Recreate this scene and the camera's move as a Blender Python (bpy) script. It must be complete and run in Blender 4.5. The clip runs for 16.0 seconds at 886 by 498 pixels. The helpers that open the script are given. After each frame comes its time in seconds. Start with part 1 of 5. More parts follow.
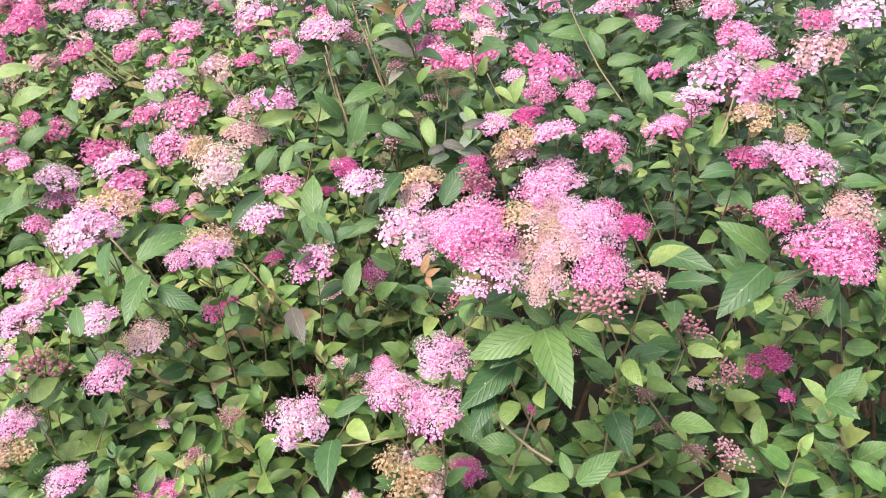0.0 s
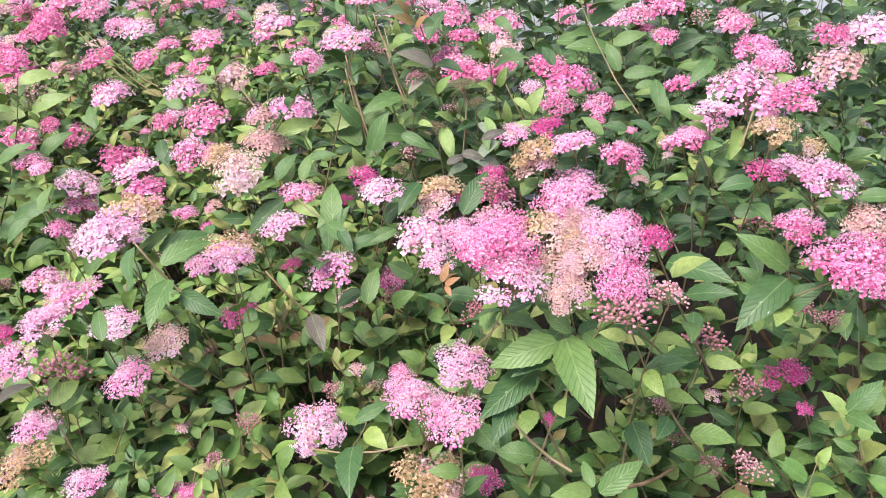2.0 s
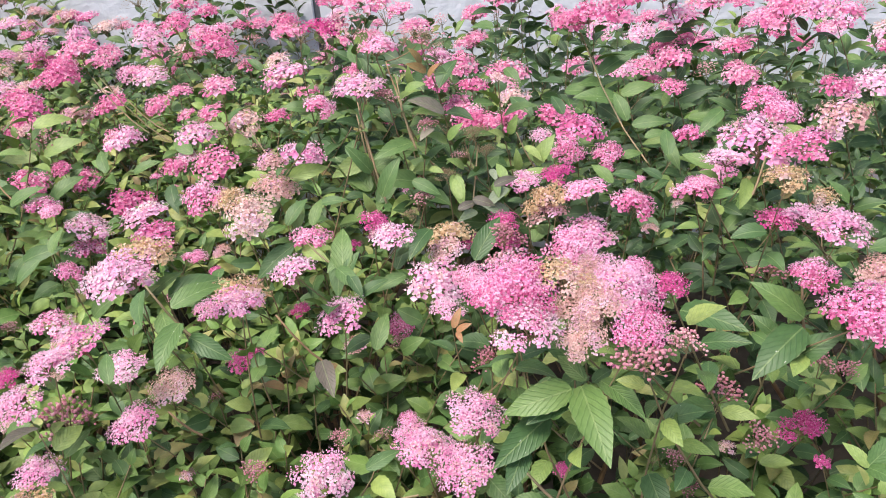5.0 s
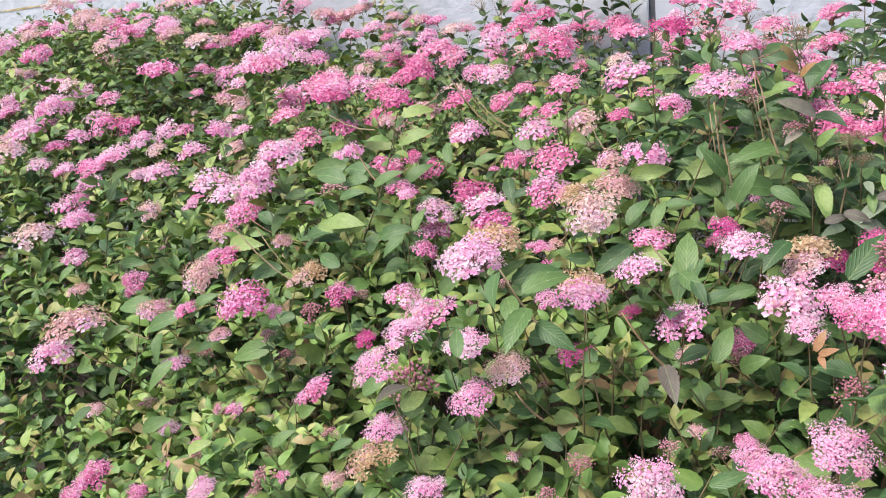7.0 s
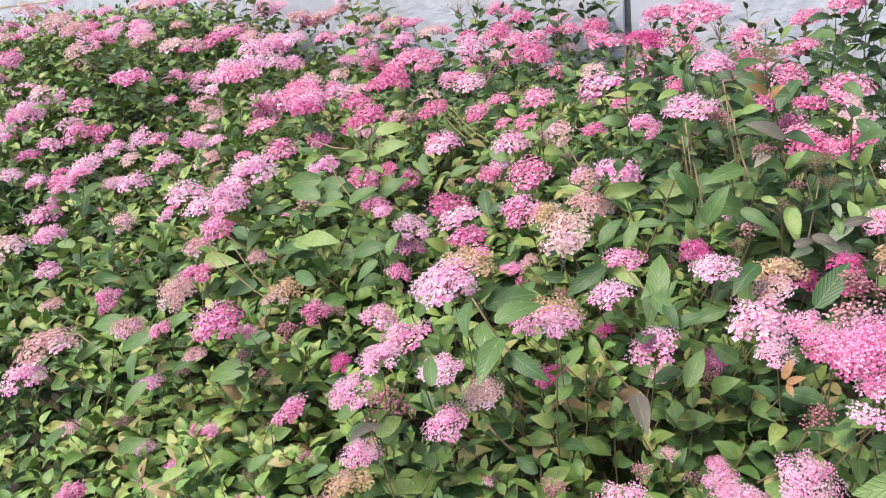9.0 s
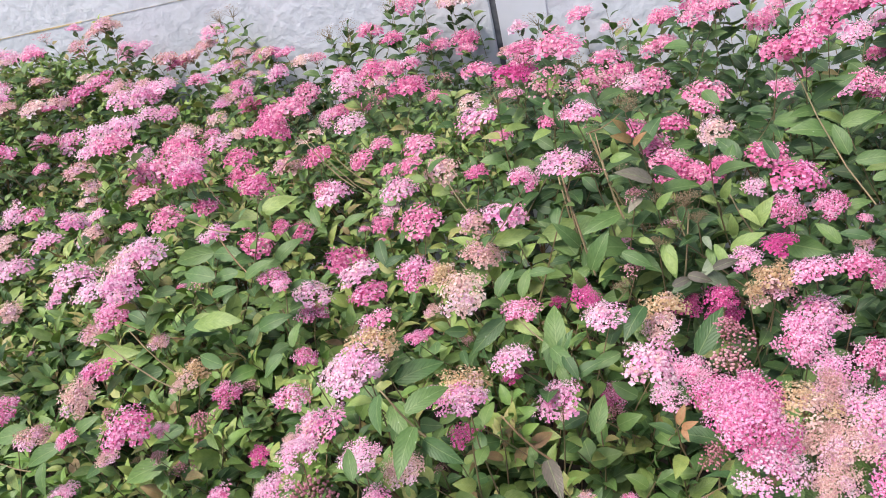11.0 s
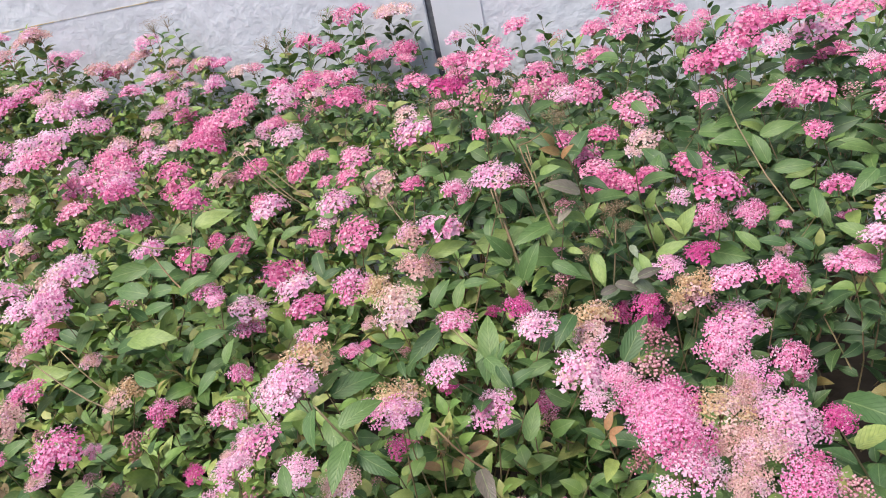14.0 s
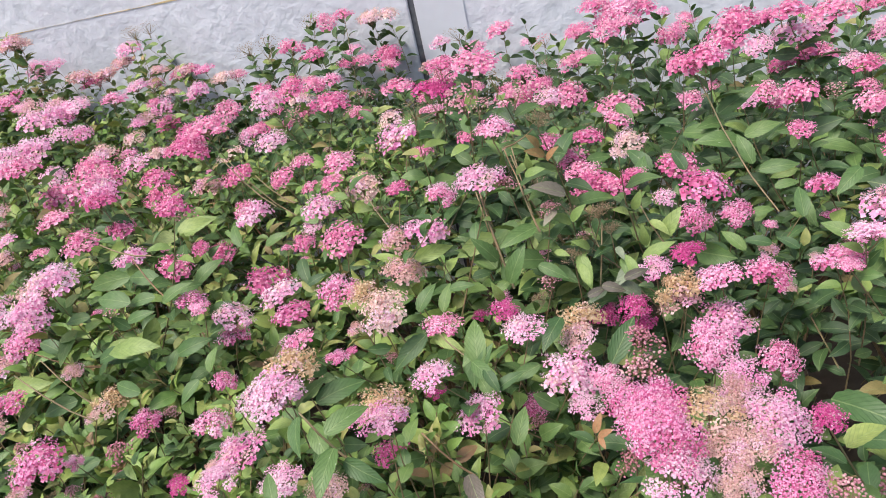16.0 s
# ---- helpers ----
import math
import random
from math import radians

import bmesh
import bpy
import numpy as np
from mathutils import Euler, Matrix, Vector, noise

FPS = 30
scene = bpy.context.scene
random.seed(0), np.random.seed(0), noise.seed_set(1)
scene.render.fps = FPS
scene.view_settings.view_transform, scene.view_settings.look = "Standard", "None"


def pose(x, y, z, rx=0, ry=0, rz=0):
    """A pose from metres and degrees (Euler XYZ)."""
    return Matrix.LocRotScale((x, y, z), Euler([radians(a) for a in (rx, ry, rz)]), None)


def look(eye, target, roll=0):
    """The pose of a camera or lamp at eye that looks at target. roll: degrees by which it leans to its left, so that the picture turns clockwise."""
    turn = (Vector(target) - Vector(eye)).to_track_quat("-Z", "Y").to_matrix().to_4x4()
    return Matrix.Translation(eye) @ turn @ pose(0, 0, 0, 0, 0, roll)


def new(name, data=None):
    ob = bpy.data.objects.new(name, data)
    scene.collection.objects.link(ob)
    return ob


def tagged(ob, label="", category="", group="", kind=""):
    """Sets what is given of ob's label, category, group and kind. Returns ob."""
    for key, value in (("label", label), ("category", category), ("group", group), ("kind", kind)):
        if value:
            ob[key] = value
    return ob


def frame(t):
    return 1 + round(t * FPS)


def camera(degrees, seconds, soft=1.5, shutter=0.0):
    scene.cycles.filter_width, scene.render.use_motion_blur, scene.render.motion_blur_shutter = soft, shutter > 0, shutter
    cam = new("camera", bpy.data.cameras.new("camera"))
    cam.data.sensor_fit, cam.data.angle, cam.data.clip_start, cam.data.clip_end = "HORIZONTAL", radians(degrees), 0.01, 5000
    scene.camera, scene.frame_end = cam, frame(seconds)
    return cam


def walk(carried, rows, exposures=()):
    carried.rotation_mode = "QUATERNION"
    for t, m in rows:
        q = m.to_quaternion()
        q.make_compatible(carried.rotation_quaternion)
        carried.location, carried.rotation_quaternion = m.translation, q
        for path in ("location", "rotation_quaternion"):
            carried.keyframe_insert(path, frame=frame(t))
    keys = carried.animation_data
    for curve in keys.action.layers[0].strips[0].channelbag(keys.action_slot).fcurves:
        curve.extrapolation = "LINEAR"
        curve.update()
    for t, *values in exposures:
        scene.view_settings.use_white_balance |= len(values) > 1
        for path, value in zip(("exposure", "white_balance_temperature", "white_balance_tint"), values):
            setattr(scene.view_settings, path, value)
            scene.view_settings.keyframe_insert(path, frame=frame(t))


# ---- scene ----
cam = camera(58.8, 16.0, soft=1.0, shutter=0.15)
METRES, EYE, TILT, LEAN, TURN = 0.34, 1.3, -28.0, 5.5, 0.0
ROWS = [
    (0.0, 0.0, 0.0, 0.0, 0.0, 0.0, -0.0),
    (0.5, -0.0082, -0.0061, -0.0037, 0.19, 0.11, -0.14),
    (1.0, -0.0194, -0.0083, -0.0062, 0.34, 0.3, -0.29),
    (1.5, -0.0313, -0.0085, -0.0071, 0.41, 0.47, -0.5),
    (2.0, -0.0397, -0.0143, -0.0053, 0.5, 0.76, -0.68),
    (2.5, -0.0435, -0.0169, 0.002, 0.52, 1.05, -0.83),
    (3.0, -0.0441, -0.007, -0.0024, 0.6, 1.35, -0.98),
    (5.5, -0.093, 0.0016, -0.023, 0.68, 4.78, -1.27),
    (6.0, -0.1905, -0.0064, -0.0448, 8.12, 4.56, -2.85),
    (6.5, -0.2437, -0.0191, -0.0573, 18.81, 3.34, -7.21),
    (7.0, -0.2386, -0.0047, -0.0563, 21.43, 2.96, -8.35),
    (7.5, -0.2371, -0.0, -0.0482, 21.41, 2.82, -8.39),
    (8.0, -0.264, -0.0107, -0.0417, 21.28, 2.69, -8.37),
    (8.5, -0.2477, -0.0443, 0.0025, 21.08, 2.66, -8.1),
    (9.0, -0.2272, -0.0101, 0.0607, 20.05, 2.57, -7.76),
    (9.5, -0.223, 0.0107, 0.2271, 17.93, 3.01, -3.46),
    (12.0, -0.1699, -0.0868, 0.3928, 11.83, 1.62, 0.36),
    (12.5, -0.1607, -0.1005, 0.3934, 11.24, 1.82, 0.6),
    (13.0, -0.1423, -0.1027, 0.4043, 10.77, 1.99, 1.03),
    (13.5, -0.135, -0.1, 0.3988, 10.24, 2.19, 1.34),
    (14.0, -0.135, -0.0951, 0.4015, 9.73, 2.5, 1.68),
    (14.5, -0.1425, -0.0787, 0.3969, 9.34, 2.77, 1.95),
    (15.0, -0.1487, -0.0699, 0.3939, 9.18, 2.92, 2.18),
    (15.5, -0.1452, -0.0677, 0.3934, 9.0, 2.92, 2.28),
    (16.0, -0.1319, -0.0691, 0.394, 8.85, 2.9, 2.41),
]
walk(cam, [(t, pose(0, 0, EYE, TILT, LEAN, TURN) @ pose(METRES * x, METRES * y, METRES * z, 90 + pitch, roll, yaw)) for t, x, y, z, yaw, pitch, roll in ROWS], exposures=[(0.0, 1.32, 6450, 10), (3.0, 1.28, 6450, 10), (5.5, 1.06, 6650, 10), (7.0, 1.07, 6500, 10), (9.5, 1.03, 6520, 10), (12.0, 0.94, 6600, 10), (16.0, 0.90, 6620, 10)])

# ---- light ----
world = bpy.data.worlds.new("sky")
world.use_nodes = True
scene.world = world
wn = world.node_tree.nodes
sky = wn.new("ShaderNodeTexSky")
sky.sky_type, sky.sun_disc = "NISHITA", False
sky.sun_elevation, sky.sun_rotation = radians(63), radians(225)
sky.air_density, sky.dust_density, sky.ozone_density = 1.0, 3.0, 1.0
world.node_tree.links.new(sky.outputs[0], wn["Background"].inputs[0])
wn["Background"].inputs[1].default_value = 0.12
sun = new("sun", bpy.data.lights.new("sun", "SUN"))
sun.data.energy, sun.data.angle, sun.data.color = 2.6, radians(28), (1.0, 0.95, 0.88)
sun.matrix_world = look((-1.9, -1.9, 5.2), (0, 0, 0))


# ---- materials ----
def material(name, rough=0.6):
    m = bpy.data.materials.new(name)
    m.use_nodes = True
    n = m.node_tree.nodes["Principled BSDF"]
    n.inputs["Roughness"].default_value = rough
    return m, m.node_tree.nodes, m.node_tree.links, n


def ramp(nodes, stops):
    r = nodes.new("ShaderNodeValToRGB")
    while len(r.color_ramp.elements) < len(stops):
        r.color_ramp.elements.new(0.5)
    for e, (at, c) in zip(r.color_ramp.elements, stops):
        e.position, e.color = at, (*c, 1)
    return r


def mix(nodes, links, fac, a, b, kind="MIX"):
    n = nodes.new("ShaderNodeMix")
    n.data_type, n.blend_type = "RGBA", kind
    for sock, v in ((n.inputs[0], fac), (n.inputs[6], a), (n.inputs[7], b)):
        if isinstance(v, (int, float)):
            sock.default_value = v
        elif isinstance(v, tuple):
            sock.default_value = (*v, 1)
        else:
            links.new(v, sock)
    return n.outputs[2]


def maths(nodes, links, op, a, b):
    n = nodes.new("ShaderNodeMath")
    n.operation = op
    for sock, v in ((n.inputs[0], a), (n.inputs[1], b)):
        if isinstance(v, (int, float)):
            sock.default_value = v
        else:
            links.new(v, sock)
    return n.outputs[0]


STOPS = {
    "mixed": [(0.0, (0.044, 0.098, 0.034)), (0.35, (0.080, 0.153, 0.045)), (0.7, (0.140, 0.222, 0.060)),
              (0.92, (0.215, 0.295, 0.080)), (0.97, (0.26, 0.28, 0.095)), (1.0, (0.25, 0.18, 0.08))],
    "young": [(0.0, (0.110, 0.210, 0.056)), (0.4, (0.168, 0.280, 0.068)), (0.72, (0.265, 0.340, 0.092)), (0.9, (0.31, 0.31, 0.11)), (1.0, (0.29, 0.18, 0.10))],
    "dark_shaded": [(0.0, (0.028, 0.062, 0.025)), (0.6, (0.045, 0.094, 0.033)), (1.0, (0.076, 0.132, 0.042))],
    "green": [(0.0, (0.062, 0.128, 0.040)), (1.0, (0.112, 0.188, 0.052))],
    "dark": [(0.0, (0.034, 0.080, 0.028)), (1.0, (0.055, 0.116, 0.036))],
    "yellow": [(0.0, (0.15, 0.235, 0.065)), (1.0, (0.25, 0.32, 0.10))],
    "bronze": [(0.0, (0.24, 0.16, 0.06)), (1.0, (0.34, 0.17, 0.09))],
    "ash": [(0.0, (0.16, 0.14, 0.115)), (1.0, (0.24, 0.21, 0.17))],
    "silver": [(0.0, (0.13, 0.17, 0.11)), (1.0, (0.21, 0.25, 0.18))],
    "grey": [(0.0, (0.060, 0.050, 0.045)), (1.0, (0.11, 0.09, 0.075))],
}


def leaf_material(name, single, kind="mixed", veins=1.0):
    """Green leaf: midrib and side veins along the leaf's own map, tone by leaf, a few bronze young leaves."""
    m, nodes, links, bsdf = material(name, 0.48)
    if single:
        rnd = nodes.new("ShaderNodeObjectInfo").outputs["Random"]
    else:
        rnd = nodes.new("ShaderNodeNewGeometry").outputs["Random Per Island"]
    tone = ramp(nodes, STOPS[kind])
    links.new(rnd, tone.inputs[0])
    uv = nodes.new("ShaderNodeUVMap")
    sep = nodes.new("ShaderNodeSeparateXYZ")
    links.new(uv.outputs[0], sep.inputs[0])
    across = maths(nodes, links, "ABSOLUTE", maths(nodes, links, "SUBTRACT", sep.outputs[1], 0.5), 0)
    # side veins run forward and out from the midrib
    phase = maths(nodes, links, "SUBTRACT", sep.outputs[0], maths(nodes, links, "MULTIPLY", across, 0.8))
    wave = maths(nodes, links, "SINE", maths(nodes, links, "MULTIPLY", phase, 52.0), 0)
    vein = maths(nodes, links, "POWER", maths(nodes, links, "MAXIMUM", wave, 0.0), 9.0)
    rib = maths(nodes, links, "LESS_THAN", across, 0.022)
    col = mix(nodes, links, maths(nodes, links, "MULTIPLY", vein, 0.17 * veins), tone.outputs[0], (0.03, 0.075, 0.03))
    col = mix(nodes, links, maths(nodes, links, "MULTIPLY", rib, 0.38), col, (0.24, 0.32, 0.13))
    coord = nodes.new("ShaderNodeTexCoord")
    spots = nodes.new("ShaderNodeTexNoise")
    spots.inputs["Scale"].default_value, spots.inputs["Detail"].default_value = 110, 4
    links.new(coord.outputs["Object" if not single else "UV"], spots.inputs["Vector"])
    if single:
        spots.inputs["Scale"].default_value = 7
    mott = ramp(nodes, [(0.35, (0.84, 0.87, 0.82)), (0.65, (1.12, 1.08, 1.08))])
    links.new(spots.outputs[0], mott.inputs[0])
    col = mix(nodes, links, 1.0, col, mott.outputs[0], "MULTIPLY")
    if single:
        # dried drops and flecks, pale browned edge
        at = nodes.new("ShaderNodeVectorMath")
        links.new(coord.outputs["UV"], at.inputs[0])
        links.new(rnd, at.inputs[1])
        fleck = nodes.new("ShaderNodeTexVoronoi")
        fleck.inputs["Scale"].default_value = 5
        links.new(at.outputs[0], fleck.inputs["Vector"])
        seen = maths(nodes, links, "LESS_THAN", fleck.outputs["Distance"], 0.085)
        some = maths(nodes, links, "GREATER_THAN", spots.outputs[0], 0.56)
        col = mix(nodes, links, maths(nodes, links, "MULTIPLY", maths(nodes, links, "MULTIPLY", seen, some), 0.5), col, (0.55, 0.58, 0.5))
        edge = maths(nodes, links, "MULTIPLY", maths(nodes, links, "GREATER_THAN", across, 0.45), spots.outputs[0])
        col = mix(nodes, links, maths(nodes, links, "MULTIPLY", edge, 0.4), col, (0.26, 0.20, 0.11))
    links.new(col, bsdf.inputs["Base Color"])
    bump = nodes.new("ShaderNodeBump")
    bump.inputs["Strength"].default_value, bump.inputs["Distance"].default_value = 0.30 * veins, 0.001
    swell = maths(nodes, links, "SUBTRACT", 1.0, maths(nodes, links, "MULTIPLY", maths(nodes, links, "POWER", maths(nodes, links, "MAXIMUM", wave, 0.0), 3.0), 0.5))
    links.new(maths(nodes, links, "SUBTRACT", swell, rib), bump.inputs["Height"])
    links.new(bump.outputs[0], bsdf.inputs["Normal"])
    bsdf.inputs["Specular IOR Level"].default_value = 0.38
    # thin leaf: some light comes through
    tr = nodes.new("ShaderNodeBsdfTranslucent")
    links.new(mix(nodes, links, 0.5, col, (0.16, 0.30, 0.03)), tr.inputs[0])
    add = nodes.new("ShaderNodeMixShader")
    add.inputs[0].default_value = 0.14
    links.new(bsdf.outputs[0], add.inputs[1])
    links.new(tr.outputs[0], add.inputs[2])
    links.new(add.outputs[0], nodes["Material Output"].inputs[0])
    return m


def petal_material(name, stops, rough=0.6):
    """Petals: tone by petal, shifted a little from head to head."""
    m, nodes, links, bsdf = material(name, rough)
    tone = ramp(nodes, stops)
    rnd = nodes.new("ShaderNodeNewGeometry").outputs["Random Per Island"]
    whole = nodes.new("ShaderNodeObjectInfo").outputs["Random"]
    links.new(maths(nodes, links, "ADD", maths(nodes, links, "MULTIPLY", rnd, 0.62), maths(nodes, links, "MULTIPLY", whole, 0.38)), tone.inputs[0])
    links.new(tone.outputs[0], bsdf.inputs["Base Color"])
    tr = nodes.new("ShaderNodeBsdfTranslucent")
    links.new(tone.outputs[0], tr.inputs[0])
    add = nodes.new("ShaderNodeMixShader")
    add.inputs[0].default_value = 0.38
    links.new(bsdf.outputs[0], add.inputs[1])
    links.new(tr.outputs[0], add.inputs[2])
    links.new(add.outputs[0], nodes["Material Output"].inputs[0])
    return m


def plain(name, c1, c2, scale, rough, bump=0.3, dist=0.002):
    m, nodes, links, bsdf = material(name, rough)
    coord = nodes.new("ShaderNodeTexCoord")
    n = nodes.new("ShaderNodeTexNoise")
    n.inputs["Scale"].default_value, n.inputs["Detail"].default_value = scale, 6
    links.new(coord.outputs["Object"], n.inputs["Vector"])
    r = ramp(nodes, [(0.3, c1), (0.7, c2)])
    links.new(n.outputs[0], r.inputs[0])
    links.new(r.outputs[0], bsdf.inputs["Base Color"])
    b = nodes.new("ShaderNodeBump")
    b.inputs["Strength"].default_value, b.inputs["Distance"].default_value = bump, dist
    links.new(n.outputs[0], b.inputs["Height"])
    links.new(b.outputs[0], bsdf.inputs["Normal"])
    return m


def wall_material(name, relief):
    """Blue-white painted plaster: coarse trowelled lumps, faint stains and a few dark specks."""
    m, nodes, links, bsdf = material(name, 0.85)
    coord = nodes.new("ShaderNodeTexCoord")
    big = nodes.new("ShaderNodeTexNoise")
    big.inputs["Scale"].default_value, big.inputs["Detail"].default_value = 1.6, 5
    lump = nodes.new("ShaderNodeTexNoise")
    lump.inputs["Scale"].default_value, lump.inputs["Detail"].default_value = 26, 5
    fine = nodes.new("ShaderNodeTexNoise")
    fine.inputs["Scale"].default_value, fine.inputs["Detail"].default_value = 110, 4
    speck = nodes.new("ShaderNodeTexVoronoi")
    speck.inputs["Scale"].default_value = 6
    for n in (big, lump, fine, speck):
        links.new(coord.outputs["Object"], n.inputs["Vector"])
    base = ramp(nodes, [(0.3, (0.50, 0.52, 0.575)), (0.7, (0.58, 0.60, 0.655))])
    links.new(big.outputs[0], base.inputs[0])
    f2 = ramp(nodes, [(0.35, (0.90, 0.905, 0.915)), (0.6, (1.04, 1.04, 1.04))])
    links.new(lump.outputs[0], f2.inputs[0])
    col = mix(nodes, links, min(1.0, relief * 2), base.outputs[0], mix(nodes, links, 1.0, base.outputs[0], f2.outputs[0], "MULTIPLY"))
    dark = maths(nodes, links, "LESS_THAN", speck.outputs["Distance"], 0.022)
    col = mix(nodes, links, maths(nodes, links, "MULTIPLY", dark, 0.5), col, (0.16, 0.16, 0.17))
    links.new(col, bsdf.inputs["Base Color"])
    b = nodes.new("ShaderNodeBump")
    b.inputs["Strength"].default_value, b.inputs["Distance"].default_value = relief, 0.012
    links.new(maths(nodes, links, "ADD", maths(nodes, links, "MULTIPLY", fine.outputs[0], 0.25), lump.outputs[0]), b.inputs["Height"])
    links.new(b.outputs[0], bsdf.inputs["Normal"])
    return m


LEAF_MANY = leaf_material("leaf_green", False, "mixed", 1.5)
# darker copy of the leaf green: painted-in shade, and the darker shrub's own tone
LEAF_DARK_SHADED = leaf_material("leaf_dark_shaded", False, "dark_shaded", 1.5)
LEAF_YOUNG = leaf_material("leaf_young", False, "young")
LEAF_ONE = leaf_material("leaf_green_single", True, "mixed", 1.8)
LEAF_ONE_YOUNG = leaf_material("leaf_young_single", True, "young", 1.3)
LEAF_BIG = {kind: leaf_material("leaf_" + kind, True, kind, 1.8) for kind in ("green", "dark", "yellow", "bronze", "grey", "ash", "silver")}
PETAL = {
    "pink": petal_material("petal_pink", [(0.0, (0.64, 0.15, 0.40)), (0.3, (0.78, 0.30, 0.54)), (0.65, (0.85, 0.47, 0.67)), (1.0, (0.90, 0.67, 0.79))]),
    "rose": petal_material("petal_rose", [(0.0, (0.57, 0.10, 0.28)), (0.3, (0.73, 0.24, 0.42)), (0.65, (0.81, 0.41, 0.55)), (1.0, (0.88, 0.62, 0.69))]),
    "pale": petal_material("petal_pale", [(0.0, (0.70, 0.32, 0.53)), (0.3, (0.77, 0.45, 0.62)), (0.65, (0.83, 0.60, 0.72)), (1.0, (0.88, 0.77, 0.81))]),
    "deep": petal_material("petal_deep", [(0.0, (0.45, 0.03, 0.19)), (0.5, (0.62, 0.08, 0.31)), (1.0, (0.77, 0.27, 0.49))]),
    "dry": petal_material("petal_dry", [(0.0, (0.34, 0.20, 0.10)), (0.5, (0.60, 0.42, 0.25)), (1.0, (0.80, 0.66, 0.48))], 0.8),
    "fading": petal_material("petal_fading", [(0.0, (0.56, 0.28, 0.30)), (0.4, (0.72, 0.46, 0.46)), (0.75, (0.80, 0.60, 0.58)), (1.0, (0.87, 0.77, 0.72))], 0.75),
    "bud": petal_material("bud_pink", [(0.0, (0.40, 0.14, 0.18)), (0.5, (0.58, 0.26, 0.33)), (0.8, (0.70, 0.43, 0.46)), (1.0, (0.78, 0.60, 0.57))]),
    "spent": petal_material("seed_tan", [(0.0, (0.16, 0.11, 0.06)), (0.5, (0.30, 0.22, 0.14)), (1.0, (0.42, 0.33, 0.24))], 0.8),
}
BUD = petal_material("bud_rose", [(0.0, (0.54, 0.08, 0.25)), (0.5, (0.72, 0.19, 0.40)), (1.0, (0.84, 0.50, 0.64))], 0.45)
STAMEN = petal_material("stamen_pink", [(0.0, (0.78, 0.42, 0.61)), (0.5, (0.85, 0.60, 0.73)), (1.0, (0.91, 0.80, 0.85))])
STAMEN_DRY = petal_material("stamen_dry", [(0.0, (0.32, 0.20, 0.12)), (1.0, (0.62, 0.48, 0.34))])
STALK = plain("stalk_green", (0.13, 0.125, 0.055), (0.26, 0.17, 0.10), 30, 0.6)
TWIG = plain("twig_brown", (0.13, 0.075, 0.04), (0.27, 0.17, 0.09), 60, 0.75)
SOIL = plain("soil", (0.025, 0.018, 0.012), (0.075, 0.055, 0.04), 9, 0.95, 0.8, 0.02)
PAVING = plain("path_grit", (0.12, 0.115, 0.11), (0.21, 0.20, 0.19), 14, 0.9, 0.5, 0.01)
WALL = wall_material("wall_render_rough", 0.55)
WALL_SMOOTH = wall_material("wall_render_smooth", 0.12)
JOINT = plain("joint_dark", (0.05, 0.055, 0.07), (0.12, 0.125, 0.14), 40, 0.9)
SEALANT = plain("sealant_yellow", (0.42, 0.30, 0.12), (0.62, 0.52, 0.32), 25, 0.8, 0.8, 0.004)


# ---- mesh helpers ----
def mesh_from(name, verts, faces, mats, slots=None, uvs=None, smooth=False):
    me = bpy.data.meshes.new(name)
    me.from_pydata(verts, [], faces)
    for m in mats:
        me.materials.append(m)
    if slots is not None:
        me.polygons.foreach_set("material_index", np.asarray(slots, dtype=np.int32))
    if uvs is not None:
        layer = me.uv_layers.new(name="UVMap")
        idx = np.empty(len(me.loops), dtype=np.int32)
        me.loops.foreach_get("vertex_index", idx)
        layer.data.foreach_set("uv", np.asarray(uvs, dtype=np.float32)[idx].ravel())
    if smooth:
        me.polygons.foreach_set("use_smooth", np.ones(len(me.polygons), dtype=bool))
    me.update()
    return me


class Soup:
    """Gathers many small pieces, to be joined as one mesh."""

    def __init__(self):
        self.v, self.f, self.s, self.uv, self.n = [], [], [], [], 0

    def add(self, verts, faces, slot=0, uv=None):
        verts = np.asarray(verts, dtype=float)
        self.v.append(verts)
        self.f.extend([tuple(i + self.n for i in f) for f in faces])
        self.s.extend([slot] * len(faces))
        self.uv.append(uv if uv is not None else np.zeros((len(verts), 2)))
        self.n += len(verts)

    def tube(self, pts, radii, slot=0, sides=5):
        pts = [np.asarray(p, dtype=float) for p in pts]
        rings, faces = [], []
        for i, p in enumerate(pts):
            d = pts[min(i + 1, len(pts) - 1)] - pts[max(i - 1, 0)]
            d = d / (math.sqrt(d.dot(d)) + 1e-9)
            a = np.array((-0.13 * d[2], d[2], 0.13 * d[0] - d[1]))
            a /= math.sqrt(a.dot(a)) + 1e-9
            b = np.array((d[1] * a[2] - d[2] * a[1], d[2] * a[0] - d[0] * a[2], d[0] * a[1] - d[1] * a[0]))
            rings += [p + radii[i] * (math.cos(k * math.tau / sides) * a + math.sin(k * math.tau / sides) * b) for k in range(sides)]
        for i in range(len(pts) - 1):
            for k in range(sides):
                k2 = (k + 1) % sides
                faces.append((i * sides + k, i * sides + k2, (i + 1) * sides + k2, (i + 1) * sides + k))
        faces.append(tuple((len(pts) - 1) * sides + k for k in range(sides)))
        self.add(rings, faces, slot)

    def mesh(self, name, mats, smooth=False):
        return mesh_from(name, np.concatenate(self.v).tolist(), self.f, mats, self.s, np.concatenate(self.uv), smooth)


def part(name, me, parent, label=""):
    ob = new(name, me)
    ob.parent = parent
    if label:
        ob["label"] = label
    return ob


